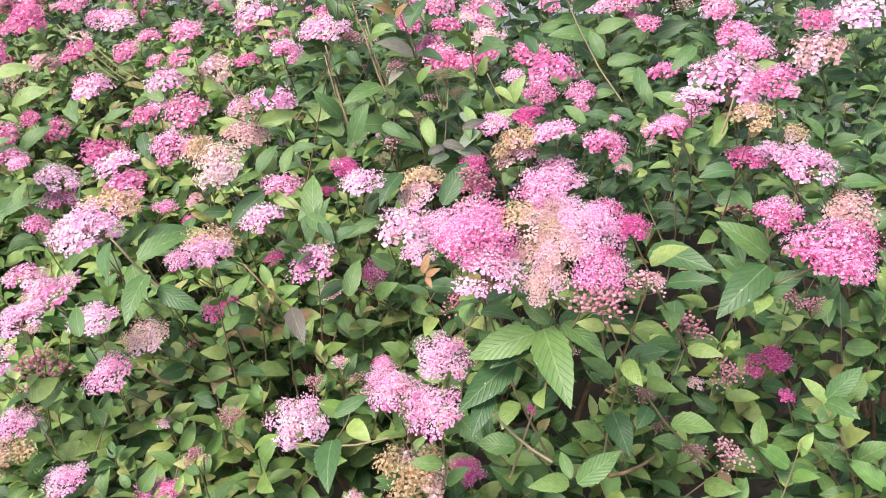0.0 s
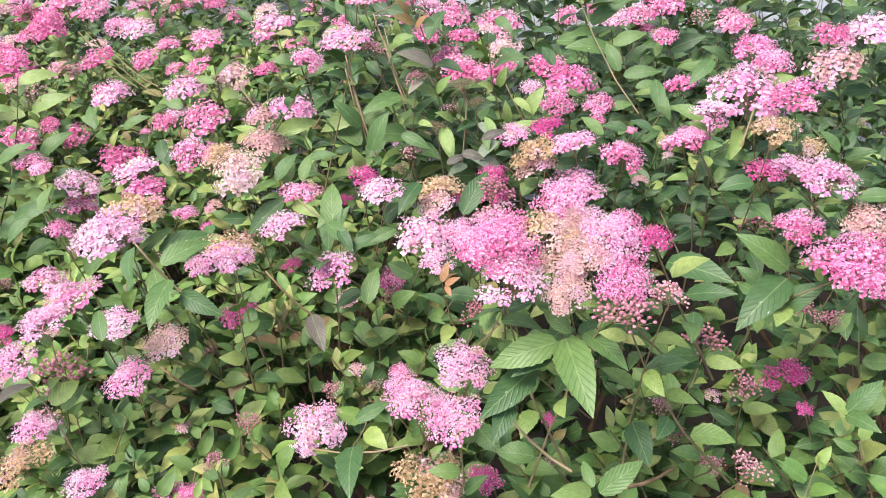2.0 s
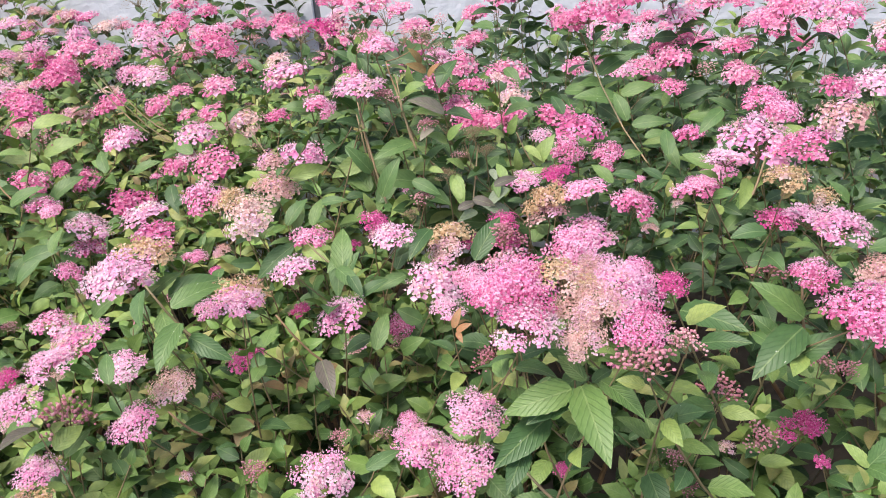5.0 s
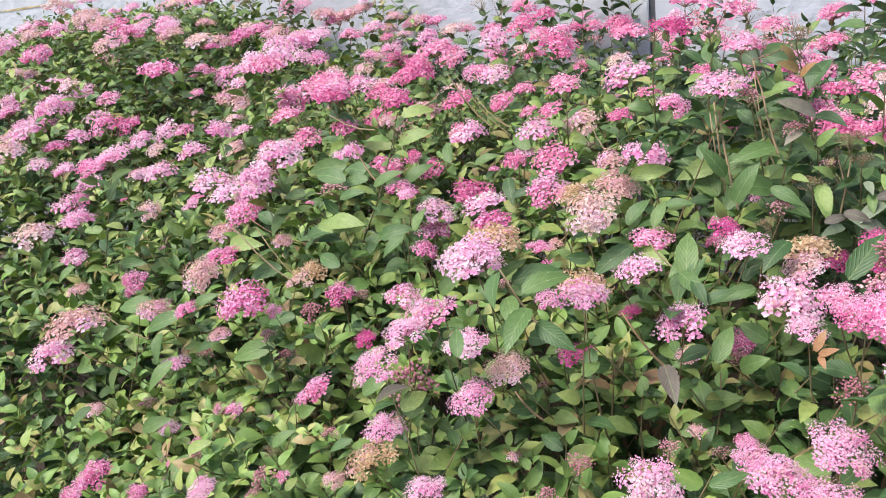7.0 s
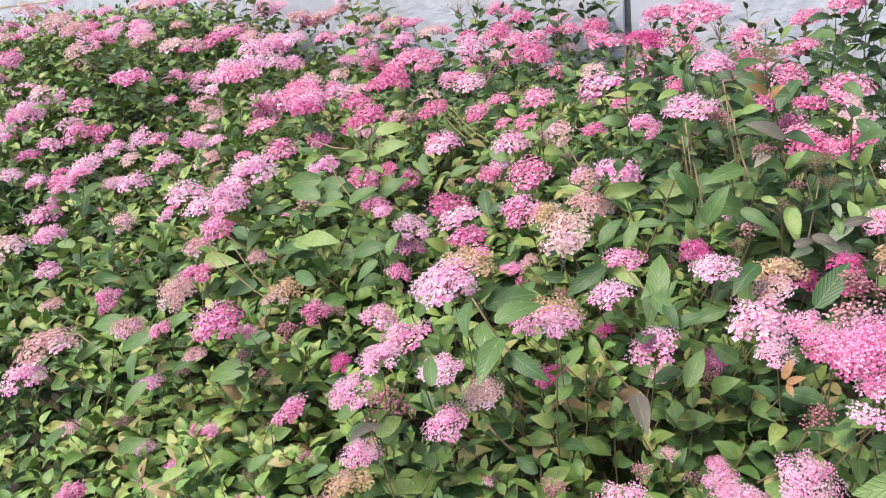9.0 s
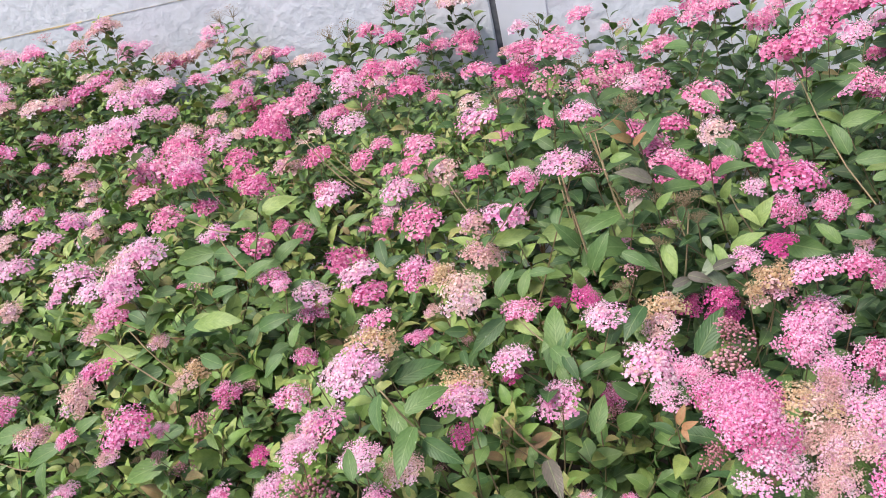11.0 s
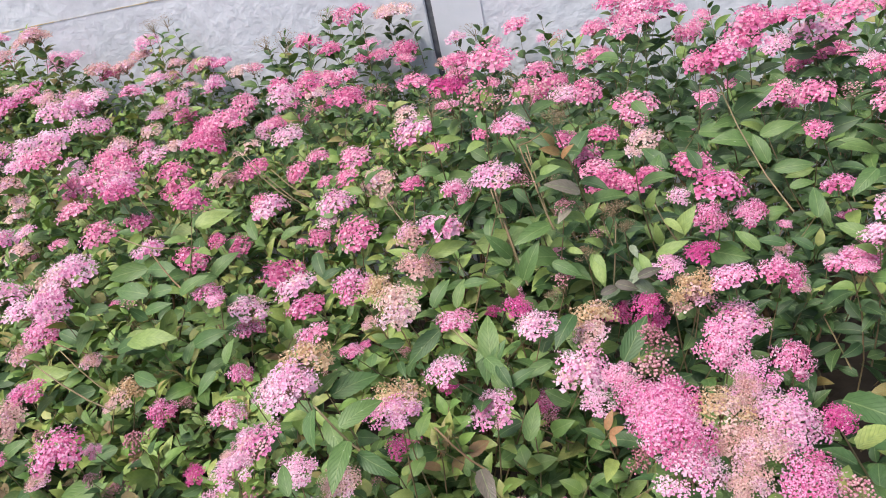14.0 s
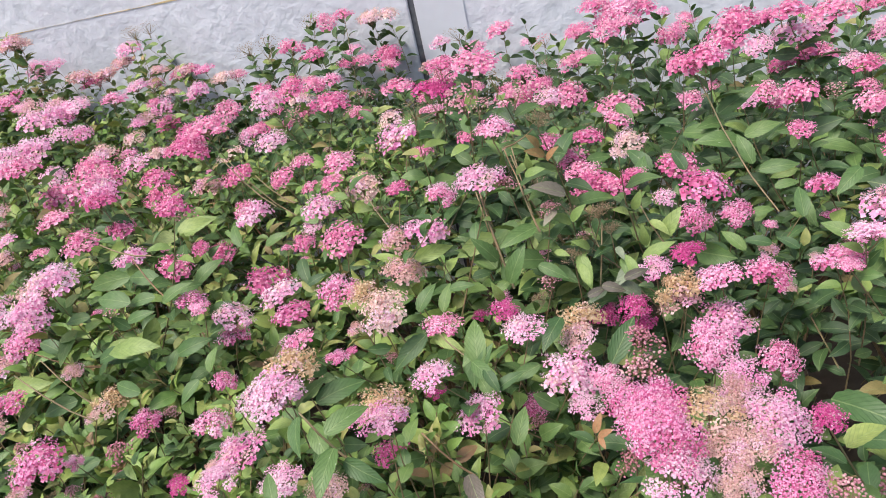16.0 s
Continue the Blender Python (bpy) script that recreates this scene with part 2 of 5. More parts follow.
def box_mesh(name, lo, hi, mat, bevel=0.004):
    bm = bmesh.new()
    bmesh.ops.create_cube(bm, size=1)
    for v in bm.verts:
        v.co = Vector([lo[i] + (v.co[i] + 0.5) * (hi[i] - lo[i]) for i in range(3)])
    bmesh.ops.bevel(bm, geom=bm.edges[:], offset=bevel, segments=2, affect="EDGES")
    me = bpy.data.meshes.new(name)
    bm.to_mesh(me)
    bm.free()
    me.materials.append(mat)
    return me


rng = np.random.default_rng(7)


# ---- leaf shapes ----
def leaf_shape(rows, width, fold, droop, teeth, twist=0.0):
    """A leaf of length 1 along x: midrib, two halves folded up, drooping tip, toothed edge. Returns verts, faces, uv."""
    v, uv, f = [(0, 0, 0)], [(0, 0.5)], []
    for i in range(1, rows):
        s = i / rows
        w = width * s ** 0.62 * (1 - s) ** 0.98 / 0.347
        if teeth and i % 2 == 0:
            w *= 0.92
        z = 0.10 * math.sin(math.pi * s * 0.8) - droop * s * s
        for side in (-1, 0, 1):
            back = -0.02 if teeth and side and i % 2 else 0.0
            v.append((s + back, side * w, z + abs(side) * w * fold + side * twist * s * w))
            uv.append((s, 0.5 + side * 0.5 * w / width))
    v.append((1.0, 0, 0.10 * math.sin(math.pi * 0.8) - droop))
    uv.append((1, 0.5))
    last = len(v) - 1
    f += [(0, 2, 1), (0, 3, 2)]
    for i in range(rows - 2):
        a = 1 + 3 * i
        f += [(a, a + 1, a + 4, a + 3), (a + 1, a + 2, a + 5, a + 4)]
    a = last - 3
    f += [(a, a + 1, last), (a + 1, a + 2, last)]
    return np.array(v), f, np.array(uv)


LEAF_FAR = [leaf_shape(5, w, fo, d, False, tw) for w, fo, d, tw in ((0.21, 0.40, 0.12, 0.3), (0.245, 0.28, 0.18, -0.3), (0.195, 0.45, 0.06, 0.1), (0.26, 0.32, 0.15, 0.0))]
LEAF_NEAR = [leaf_shape(11, w, fo, d, True, tw) for w, fo, d, tw in ((0.26, 0.34, 0.10, 0.2), (0.29, 0.26, 0.16, -0.2), (0.235, 0.42, 0.05, 0.1), (0.31, 0.30, 0.12, 0.0))]


def cross(a, b):
    return np.array((a[1] * b[2] - a[2] * b[1], a[2] * b[0] - a[0] * b[2], a[0] * b[1] - a[1] * b[0]))


def frame_of(d, up):
    d = d / math.sqrt(d.dot(d))
    n = up - d * up.dot(d)
    n /= math.sqrt(n.dot(n)) + 1e-9
    return np.array((d, cross(n, d), n)).T


# ---- flower head shapes ----
def floret(soup, at, out, size, slot, rnd, shape, fine):
    """A small cup of five joined petals with a spray of dotted stamens (or a crumpled dry one)."""
    m = frame_of(out, rnd.normal(size=3))
    x, a, b = m[:, 0], m[:, 1], m[:, 2]
    k0 = rnd.random() * math.tau
    crumple = 0.14 if shape != "dry" else 0.5
    rim = []
    n = (4, 5, 5, 5)[fine]
    for k in range(n):
        t = k0 + k * math.tau / n
        r = size * rnd.uniform(1 - crumple, 1 + crumple)
        rim.append(at + r * (math.cos(t) * a + math.sin(t) * b) + x * size * (0.30 + rnd.normal() * crumple))
    if fine:
        faces = [(0, 1 + k, 1 + (k + 1) % 5) for k in range(5)]
    else:
        faces = [(0, 1, 2, 3), (0, 3, 4, 1)]
    soup.add([at, *rim], faces, slot)
    for k in range({"open": (0, 2, 4, 4), "fuzzy": (1, 2, 5, 5), "dry": (0, 1, 2, 2)}[shape][fine]):
        d = x * rnd.uniform(0.8, 1.3) + (a * rnd.normal() + b * rnd.normal()) * 0.65
        d /= math.sqrt(d.dot(d))
        e = at + d * size * rnd.uniform(1.1, 2.2)
        s = cross(d, x + 0.01)
        s *= size / (math.sqrt(s.dot(s)) + 1e-6)
        dot = (0.22, 0.20, 0.13, 0.13)[fine]
        soup.add([at, e - s * dot, e + d * size * dot, e + s * dot], [(0, 1, 2, 3)], 2)


ICO_V = None


def bead(soup, at, size, slot, stretch=(1, 1, 1)):
    global ICO_V
    if ICO_V is None:
        bm = bmesh.new()
        bmesh.ops.create_icosphere(bm, subdivisions=1, radius=1)
        ICO_V = (np.array([v.co[:] for v in bm.verts]), [tuple(v.index for v in f.verts) for f in bm.faces])
        bm.free()
    soup.add(at + ICO_V[0] * size * np.array(stretch), ICO_V[1], slot)


def diamond(soup, at, size, slot):
    """A bud seen from afar."""
    soup.add(at + size * np.array([(1, 0, 0), (0, 1, 0), (-1, 0, 0), (0, -1, 0), (0, 0, 1.1)]), [(0, 1, 4), (1, 2, 4), (2, 3, 4), (3, 0, 4)], slot)


UMBELS = {"pink": 15, "rose": 15, "pale": 14, "deep": 14, "dry": 12, "fading": 14, "bud": 9, "spent": 9}
TURNED = {"pink": 0.12, "rose": 0.06, "pale": 0.2, "deep": 0.1, "dry": 0.3, "fading": 0.3, "bud": 0.0, "spent": 0.0}
OPEN = {"pink": 0.80, "rose": 0.72, "pale": 0.96, "deep": 0.2, "dry": 1.0, "fading": 1.0, "bud": 0.0, "spent": 0.0}


def head_mesh(age, seed, fine):
    """A flat-domed lobed corymb of radius 1 about its middle: branching stalks, small umbels of florets and buds."""
    rnd = np.random.default_rng(seed)
    soup, stalks = Soup(), Soup()
    root = np.array([rnd.normal() * 0.1, rnd.normal() * 0.1, -1.0])
    umbels = UMBELS[age]
    lop = rnd.normal(size=2) * 0.2
    # one flank may be younger: still in bud, and set a little back
    flank, reach = rnd.random() * math.tau, rnd.uniform(0.2, 0.9)
    fork = root + (0, 0, 0.35)
    stalks.tube([root, fork], [0.035, 0.03], 0, 4)
    for k in range(umbels):
        r = rnd.uniform(0.0, 0.15) if k == 0 else rnd.uniform(0.32, 0.45) if k < 6 else rnd.uniform(0.62, 0.82)
        t = (k * math.tau / 5 if k < 6 else k * math.tau / (umbels - 6)) + rnd.normal() * 0.22
        c = np.array([r * math.cos(t) + lop[0] * (1 - r), r * math.sin(t) + lop[1] * (1 - r), 0.26 - 0.72 * r * r + rnd.normal() * 0.09])
        young = r > 0.3 and math.cos(t - flank) > reach
        if fine:
            stalks.tube([fork, (fork + c) / 2 + (0, 0, -0.05), c - (0, 0, 0.1)], [0.022, 0.018, 0.014], 0, 3)
        else:
            stalks.tube([fork, c - (0, 0, 0.1)], [0.022, 0.015], 0, 3)
        R = rnd.uniform(0.28, 0.38)
        turned = 3 if rnd.random() < TURNED[age] else 0
        if age not in ("bud", "spent"):
            # buds and small florets in the depth of the umbel
            for i in range((5, 9, 16, 22)[fine]):
                tt = i * 2.39996 + rnd.normal() * 0.2
                rr = math.sqrt((i + 0.3) / (5, 9, 16, 22)[fine])
                flat = np.array([math.cos(tt), math.sin(tt), 0.0]) * rr
                floret(soup, c + flat * R * 0.85 - (0, 0, 0.05 + 0.12 * rr), flat + (0, 0, 0.7) + c * (0.6, 0.6, 0), (0.15, 0.11, 0.08, 0.066)[fine] * rnd.uniform(0.8, 1.1), turned if age in ("dry", "fading") else 1, rnd, "dry" if age == "dry" else "open", 0)
        count = {"pink": 15, "rose": 15, "pale": 15, "deep": 17, "dry": 13, "fading": 15, "bud": 8, "spent": 9}[age]
        count, size = ((int(count * 0.92), 0.082), (int(count * 1.9), 0.055), (int(count * 2.7), 0.045), (int(count * 4.2), 0.036))[fine]
        if age in ("bud", "spent"):
            count = min(count, 12)
        for i in range(count):
            rr = math.sqrt((i + 0.5) / count)
            tt = i * 2.39996 + rnd.normal() * 0.3
            out = np.array([rr * math.cos(tt), rr * math.sin(tt), 0.85 - 0.45 * rr]) + np.array([c[0], c[1], 0]) * 0.9
            out /= math.sqrt(out.dot(out))
            p = c + np.array([rr * math.cos(tt) * R, rr * math.sin(tt) * R, 0.26 * (1 - rr * rr)]) + rnd.normal(size=3) * 0.035
            if age in ("bud", "spent"):
                p = c + (p - c) * 1.3
                if fine:
                    stalks.tube([c - (0, 0, 0.12), p], [0.012, 0.010], 0, 3)
                (bead if fine else diamond)(soup, p, rnd.uniform(0.05, 0.08) * (1 if age == "bud" else 0.6), 0)
            elif rnd.random() < (OPEN[age] * 0.25 if young and age in ("pink", "rose", "pale", "deep") else OPEN[age]):
                shape = "dry" if age == "dry" else "open" if age == "deep" or (age in ("pink", "rose") and rnd.random() < 0.5) else "fuzzy"
                floret(soup, p, out, size * rnd.uniform(0.8, 1.15), turned if rnd.random() < 0.75 else 0, rnd, shape, fine)
            else:
                (bead if fine >= 2 else diamond)(soup, p, size * rnd.uniform(0.55, 0.8), 1)
    mats = [PETAL[age], PETAL[{"dry": "dry", "fading": "dry", "deep": "deep", "pale": "pink"}[age]] if age in ("dry", "fading", "deep", "pale") else BUD,
            STAMEN_DRY if age in ("dry", "fading") else STAMEN,
            PETAL[{"pink": "pale", "rose": "pink", "pale": "fading", "deep": "pink", "dry": "fading", "fading": "pale", "bud": "bud", "spent": "spent"}[age]]]
    return soup.mesh("flower_head", mats), stalks.mesh("flower_stalk", [STALK])


AGES = ("pink", "rose", "pale", "deep", "dry", "fading", "bud", "spent")
HEADS = {(age, fine): [head_mesh(age, 100 * i + j + 50 * fine, fine) for j in range(5 if age in ("pink", "rose", "pale") else 3)] for i, age in enumerate(AGES) for fine in (0, 1, 2)}
HEADS.update({(age, 3): [head_mesh(age, 900 + 10 * i + j, 3) for j in range(3)] for i, age in enumerate(("pink", "pale", "fading"))})

# ---- ground and wall ----
bm = bmesh.new()
bmesh.ops.create_grid(bm, x_segments=60, y_segments=60, size=60)
for v in bm.verts:
    v.co.z = 0.02 * noise.noise(v.co * 0.7) - 0.02
me = bpy.data.meshes.new("ground")
bm.to_mesh(me)
bm.free()
me.materials.append(PAVING)
tagged(new("ground", me), "grey gritty ground in front of the flower bed", "ground", kind="structure")

bm = bmesh.new()
bmesh.ops.create_grid(bm, x_segments=90, y_segments=44, size=1)
for v in bm.verts:
    v.co = Vector((-0.85 + v.co.x * 3.6, 1.52 + v.co.y * 1.32, 0))
    v.co.z = 0.03 + 0.035 * noise.noise(v.co * 5) + 0.015 * noise.noise(v.co * 17)
me = bpy.data.meshes.new("soil_bed")
bm.to_mesh(me)
bm.free()
me.materials.append(SOIL)
tagged(new("soil_bed", me), "dark brown soil of the flower bed under the shrubs", "soil", kind="structure")

WALL_Y = 2.86
wall = tagged(new("wall_north", box_mesh("wall_north", (-8.0, WALL_Y, -0.2), (-0.563, WALL_Y + 0.2, 3.0), WALL)),
              "blue-white painted rough rendered concrete wall panel", "wall", kind="structure")
pillar = tagged(new("wall_pillar", box_mesh("wall_pillar", (-0.540, WALL_Y - 0.005, -0.2), (-0.3645, WALL_Y + 0.2, 3.0), WALL_SMOOTH)),
                "smooth blue-white painted pillar between the wall panels", "wall", kind="structure")
wall2 = tagged(new("wall_panel", box_mesh("wall_panel", (-0.372, WALL_Y, -0.21), (8.0, WALL_Y + 0.19, 2.99), WALL)),
               "blue-white painted rough rendered concrete wall panel", "wall", kind="structure")
part("joint", box_mesh("joint", (-0.564, WALL_Y + 0.012, -0.2), (-0.539, WALL_Y + 0.15, 2.99), JOINT, 0.002), wall, "dark open joint between wall panels")

# yellowish sealant along the level seam of the left panel, broken and uneven
bm = bmesh.new()
for i in range(120):
    x0 = -6.6 + i * 0.05
    thick = 0.002 + 0.008 * max(0.0, noise.noise((x0 * 2.3, 0.4, 0)) + 0.35)
    gap = noise.noise((x0 * 4.1, 3.0, 0))
    if gap < 0.0:
        thick *= 0.3 if gap > -0.2 else 0.12
    zc = 1.292 + 0.004 * noise.noise((x0 * 3, 9, 0))
    g = bmesh.ops.create_cube(bm, size=1)["verts"]
    for v in g:
        v.co = Vector((x0 + v.co.x * 0.052, WALL_Y + v.co.y * 0.004, zc + v.co.z * thick * (1.3 if v.co.x > 0 else 0.8)))
me = bpy.data.meshes.new("seam")
bm.to_mesh(me)
bm.free()
me.materials.append(SEALANT)
part("seam", me, wall, "broken yellowish sealant line along the wall")

# ---- flower heads: place, radius, age ----
BLOOMS = []


def bloom(x, y, z, r, age, tall=False):
    """A flower head; a tall one stands on a long shoot above the rest. The farther ones are younger and deeper in colour."""
    if age == "pink" and y > 1.15 and x > -1.2:
        age = "rose"
    elif age == "pink" and x < -1.2 and round(x * 1000) % 3:
        age = "pale" if round(x * 1000) % 3 == 1 else "fading"
    if r <= 0.044:
        BLOOMS.append((x, y, z, r, age, tall))
        return
    # a wide head is a bunch of several on one branching shoot
    pick = random.Random(round(x * 1000) * 7919 + round(y * 1000))
    count, turn = (2 if r < 0.058 else 3), pick.random() * math.tau
    for i in range(count):
        a = turn + i * math.tau / count + pick.uniform(-0.3, 0.3)
        off = min(r, 0.07) * (0.55 if count == 2 else 0.62)
        BLOOMS.append((x + off * math.cos(a), y + 0.7 * off * math.sin(a), z + pick.uniform(-0.5, 0.25) * off - 0.12 * off * math.sin(a), min(r, 0.07) * pick.uniform(0.52, 0.68), age if i == 0 or pick.random() < 0.8 else "pink", tall))


bloom(0.091, 0.495, 0.983, 0.022, "bud", True)
bloom(0.122, 0.510, 0.984, 0.015, "bud", True)
bloom(-0.773, 0.515, 0.753, 0.012, "pink")
bloom(0.090, 0.517, 0.998, 0.021, "pink", True)
bloom(-0.906, 0.531, 0.718, 0.016, "pink")
bloom(-0.697, 0.535, 0.757, 0.018, "pale")
bloom(0.047, 0.542, 0.979, 0.020, "fading", True)
bloom(0.006, 0.544, 0.993, 0.025, "pale", True)
bloom(-0.054, 0.559, 0.844, 0.026, "pale")
bloom(0.001, 0.562, 1.012, 0.029, "pink", True)
bloom(-0.624, 0.563, 0.762, 0.015, "bud")
bloom(0.065, 0.564, 0.998, 0.021, "fading")
bloom(0.050, 0.578, 0.983, 0.024, "fading", True)
bloom(0.095, 0.579, 1.005, 0.026, "pale", True)
bloom(0.129, 0.582, 0.997, 0.013, "deep", True)
bloom(-0.432, 0.588, 0.767, 0.021, "pale")
bloom(-0.298, 0.593, 0.775, 0.012, "bud")
bloom(0.235, 0.594, 0.725, 0.019, "bud")
bloom(-0.090, 0.598, 0.839, 0.027, "pale")
bloom(-0.087, 0.599, 0.734, 0.036, "dry")
bloom(-0.041, 0.599, 0.872, 0.025, "pale")
bloom(0.043, 0.602, 1.005, 0.024, "dry", True)
bloom(-0.029, 0.603, 0.727, 0.017, "deep")
bloom(-0.009, 0.604, 1.001, 0.031, "pink", True)
bloom(-0.518, 0.619, 0.768, 0.028, "dry")
bloom(0.319, 0.635, 0.938, 0.036, "pink", True)
bloom(0.074, 0.645, 0.982, 0.021, "fading")
bloom(-0.507, 0.660, 0.870, 0.024, "pale", True)
bloom(-0.213, 0.664, 0.755, 0.030, "pale")
bloom(-0.516, 0.666, 0.781, 0.023, "pale")
bloom(-1.058, 0.667, 0.616, 0.028, "pink")
bloom(0.289, 0.679, 0.951, 0.021, "pink", True)
bloom(-0.290, 0.684, 0.753, 0.015, "bud")
bloom(-0.144, 0.691, 0.782, 0.011, "bud")
bloom(-0.115, 0.691, 0.787, 0.017, "pale")
bloom(0.210, 0.691, 0.810, 0.023, "bud")
bloom(-0.414, 0.692, 0.818, 0.025, "pale")
bloom(0.328, 0.695, 0.714, 0.009, "deep")
bloom(-0.487, 0.697, 0.892, 0.024, "pale", True)
bloom(0.010, 0.698, 0.951, 0.018, "deep", True)
bloom(0.171, 0.702, 0.722, 0.013, "bud")
bloom(-1.120, 0.705, 0.801, 0.030, "pale", True)
bloom(0.261, 0.705, 0.745, 0.019, "bud")
bloom(-0.496, 0.709, 0.813, 0.028, "bud")
bloom(0.092, 0.710, 0.959, 0.020, "pale")
bloom(-0.420, 0.710, 0.878, 0.024, "pale", True)
bloom(-0.546, 0.712, 0.715, 0.015, "bud")
bloom(-0.022, 0.717, 0.940, 0.024, "pink")
bloom(0.355, 0.718, 0.813, 0.014, "bud")
bloom(-0.201, 0.720, 0.759, 0.012, "bud")
bloom(0.190, 0.720, 0.664, 0.014, "bud")
bloom(-0.286, 0.721, 0.939, 0.026, "pale", True)
bloom(-0.032, 0.724, 0.854, 0.017, "bud")
bloom(0.320, 0.735, 0.729, 0.024, "deep")
bloom(0.339, 0.735, 0.971, 0.029, "pale", True)
bloom(-0.386, 0.740, 0.830, 0.024, "fading")
bloom(0.051, 0.741, 0.684, 0.011, "deep")
bloom(-0.001, 0.744, 0.954, 0.022, "bud", True)
bloom(0.341, 0.750, 0.809, 0.017, "bud")
bloom(-0.488, 0.751, 0.887, 0.035, "pale")
bloom(-0.580, 0.754, 0.845, 0.014, "deep")
bloom(-0.425, 0.754, 0.967, 0.036, "pale", True)
bloom(0.003, 0.760, 0.975, 0.019, "bud", True)
bloom(-1.109, 0.760, 0.827, 0.043, "fading", True)
bloom(-0.289, 0.762, 0.931, 0.030, "dry", True)
bloom(0.072, 0.768, 0.957, 0.026, "pink")
bloom(-0.042, 0.769, 0.931, 0.018, "pink")
bloom(0.292, 0.775, 1.015, 0.022, "dry", True)
bloom(-0.065, 0.779, 0.885, 0.019, "pale")
bloom(-0.341, 0.780, 0.903, 0.014, "pale")
bloom(-0.413, 0.781, 0.951, 0.024, "pale", True)
bloom(0.417, 0.787, 0.825, 0.029, "pink")
bloom(-0.237, 0.789, 0.943, 0.024, "pale", True)
bloom(-0.795, 0.792, 0.870, 0.034, "pink", True)
bloom(-1.015, 0.798, 0.622, 0.016, "pale")
bloom(-0.192, 0.800, 0.877, 0.028, "pale")
bloom(-0.772, 0.800, 0.809, 0.013, "bud")
bloom(-0.718, 0.802, 0.724, 0.027, "pink")
bloom(0.430, 0.812, 0.880, 0.027, "fading")
bloom(0.341, 0.814, 0.949, 0.023, "pale")
bloom(-0.407, 0.814, 0.969, 0.029, "dry", True)
bloom(0.154, 0.825, 0.888, 0.022, "pink")
bloom(-1.225, 0.830, 0.610, 0.019, "pink")
bloom(-0.998, 0.831, 0.727, 0.021, "pale")
bloom(-0.514, 0.832, 0.938, 0.015, "pink")
bloom(-0.897, 0.834, 0.783, 0.018, "fading")
bloom(-0.947, 0.836, 0.825, 0.018, "pink")
bloom(0.093, 0.837, 0.941, 0.030, "pale")
bloom(-0.780, 0.837, 0.830, 0.012, "pink")
bloom(-0.894, 0.837, 0.655, 0.010, "deep")
bloom(-0.330, 0.838, 0.803, 0.023, "deep")
bloom(0.230, 0.842, 0.990, 0.012, "pink", True)
bloom(-0.080, 0.847, 0.894, 0.035, "pale")
bloom(-0.781, 0.848, 0.749, 0.018, "bud")
bloom(0.096, 0.857, 0.988, 0.025, "pink", True)
bloom(0.050, 0.861, 0.981, 0.025, "dry", True)
bloom(-0.580, 0.864, 0.854, 0.025, "pink")
bloom(0.052, 0.865, 0.960, 0.023, "fading")
bloom(-0.377, 0.873, 0.930, 0.014, "pink")
bloom(0.347, 0.874, 1.017, 0.027, "pink", True)
bloom(-0.742, 0.875, 0.810, 0.021, "bud")
bloom(-1.070, 0.883, 0.794, 0.028, "fading")
bloom(-0.953, 0.884, 0.862, 0.029, "fading")
bloom(-0.132, 0.884, 0.938, 0.025, "pale")
bloom(-0.139, 0.888, 0.783, 0.013, "bud")
bloom(0.029, 0.890, 0.991, 0.019, "pale", True)
bloom(-0.074, 0.894, 0.904, 0.023, "fading")
bloom(0.270, 0.898, 0.999, 0.022, "pale", True)
bloom(0.337, 0.901, 0.915, 0.022, "deep")
bloom(0.003, 0.902, 0.938, 0.018, "deep")
bloom(0.340, 0.918, 0.838, 0.027, "bud")
bloom(0.321, 0.918, 1.010, 0.044, "pale", True)
bloom(0.005, 0.919, 0.903, 0.020, "deep")
bloom(-0.140, 0.919, 0.793, 0.018, "pink")
bloom(-0.158, 0.920, 0.943, 0.018, "deep")
bloom(-1.143, 0.922, 0.820, 0.024, "pink")
bloom(0.243, 0.929, 0.955, 0.028, "pink", True)
bloom(-0.064, 0.935, 0.911, 0.030, "dry")
bloom(-0.323, 0.938, 0.958, 0.034, "fading")
bloom(0.407, 0.943, 0.923, 0.020, "dry")
bloom(-0.731, 0.944, 0.811, 0.022, "pink")
bloom(0.076, 0.945, 0.980, 0.021, "deep")
bloom(-0.957, 0.957, 0.864, 0.031, "pink")
bloom(-0.283, 0.959, 0.804, 0.014, "deep")
bloom(-0.250, 0.959, 0.913, 0.025, "pink")
bloom(-0.832, 0.962, 0.819, 0.013, "fading")
bloom(-0.471, 0.973, 0.901, 0.029, "pink")
bloom(-0.357, 0.975, 0.968, 0.022, "dry")
bloom(0.181, 0.976, 0.921, 0.027, "pink")
bloom(-0.391, 0.987, 0.966, 0.028, "pink")
bloom(0.295, 0.992, 0.952, 0.020, "pale")
bloom(-0.165, 0.995, 1.099, 0.030, "pale", True)
bloom(-1.340, 1.002, 0.905, 0.032, "pale", True)
bloom(-0.824, 1.005, 0.819, 0.027, "dry")
bloom(-0.035, 1.009, 0.868, 0.020, "deep")
bloom(-0.633, 1.033, 0.949, 0.014, "pink", True)
bloom(0.102, 1.036, 0.980, 0.021, "pink")
bloom(-0.894, 1.039, 0.859, 0.017, "fading")
bloom(0.373, 1.045, 1.027, 0.045, "pink", True)
bloom(-1.445, 1.048, 0.733, 0.024, "fading")
bloom(-0.229, 1.051, 1.065, 0.020, "pink", True)
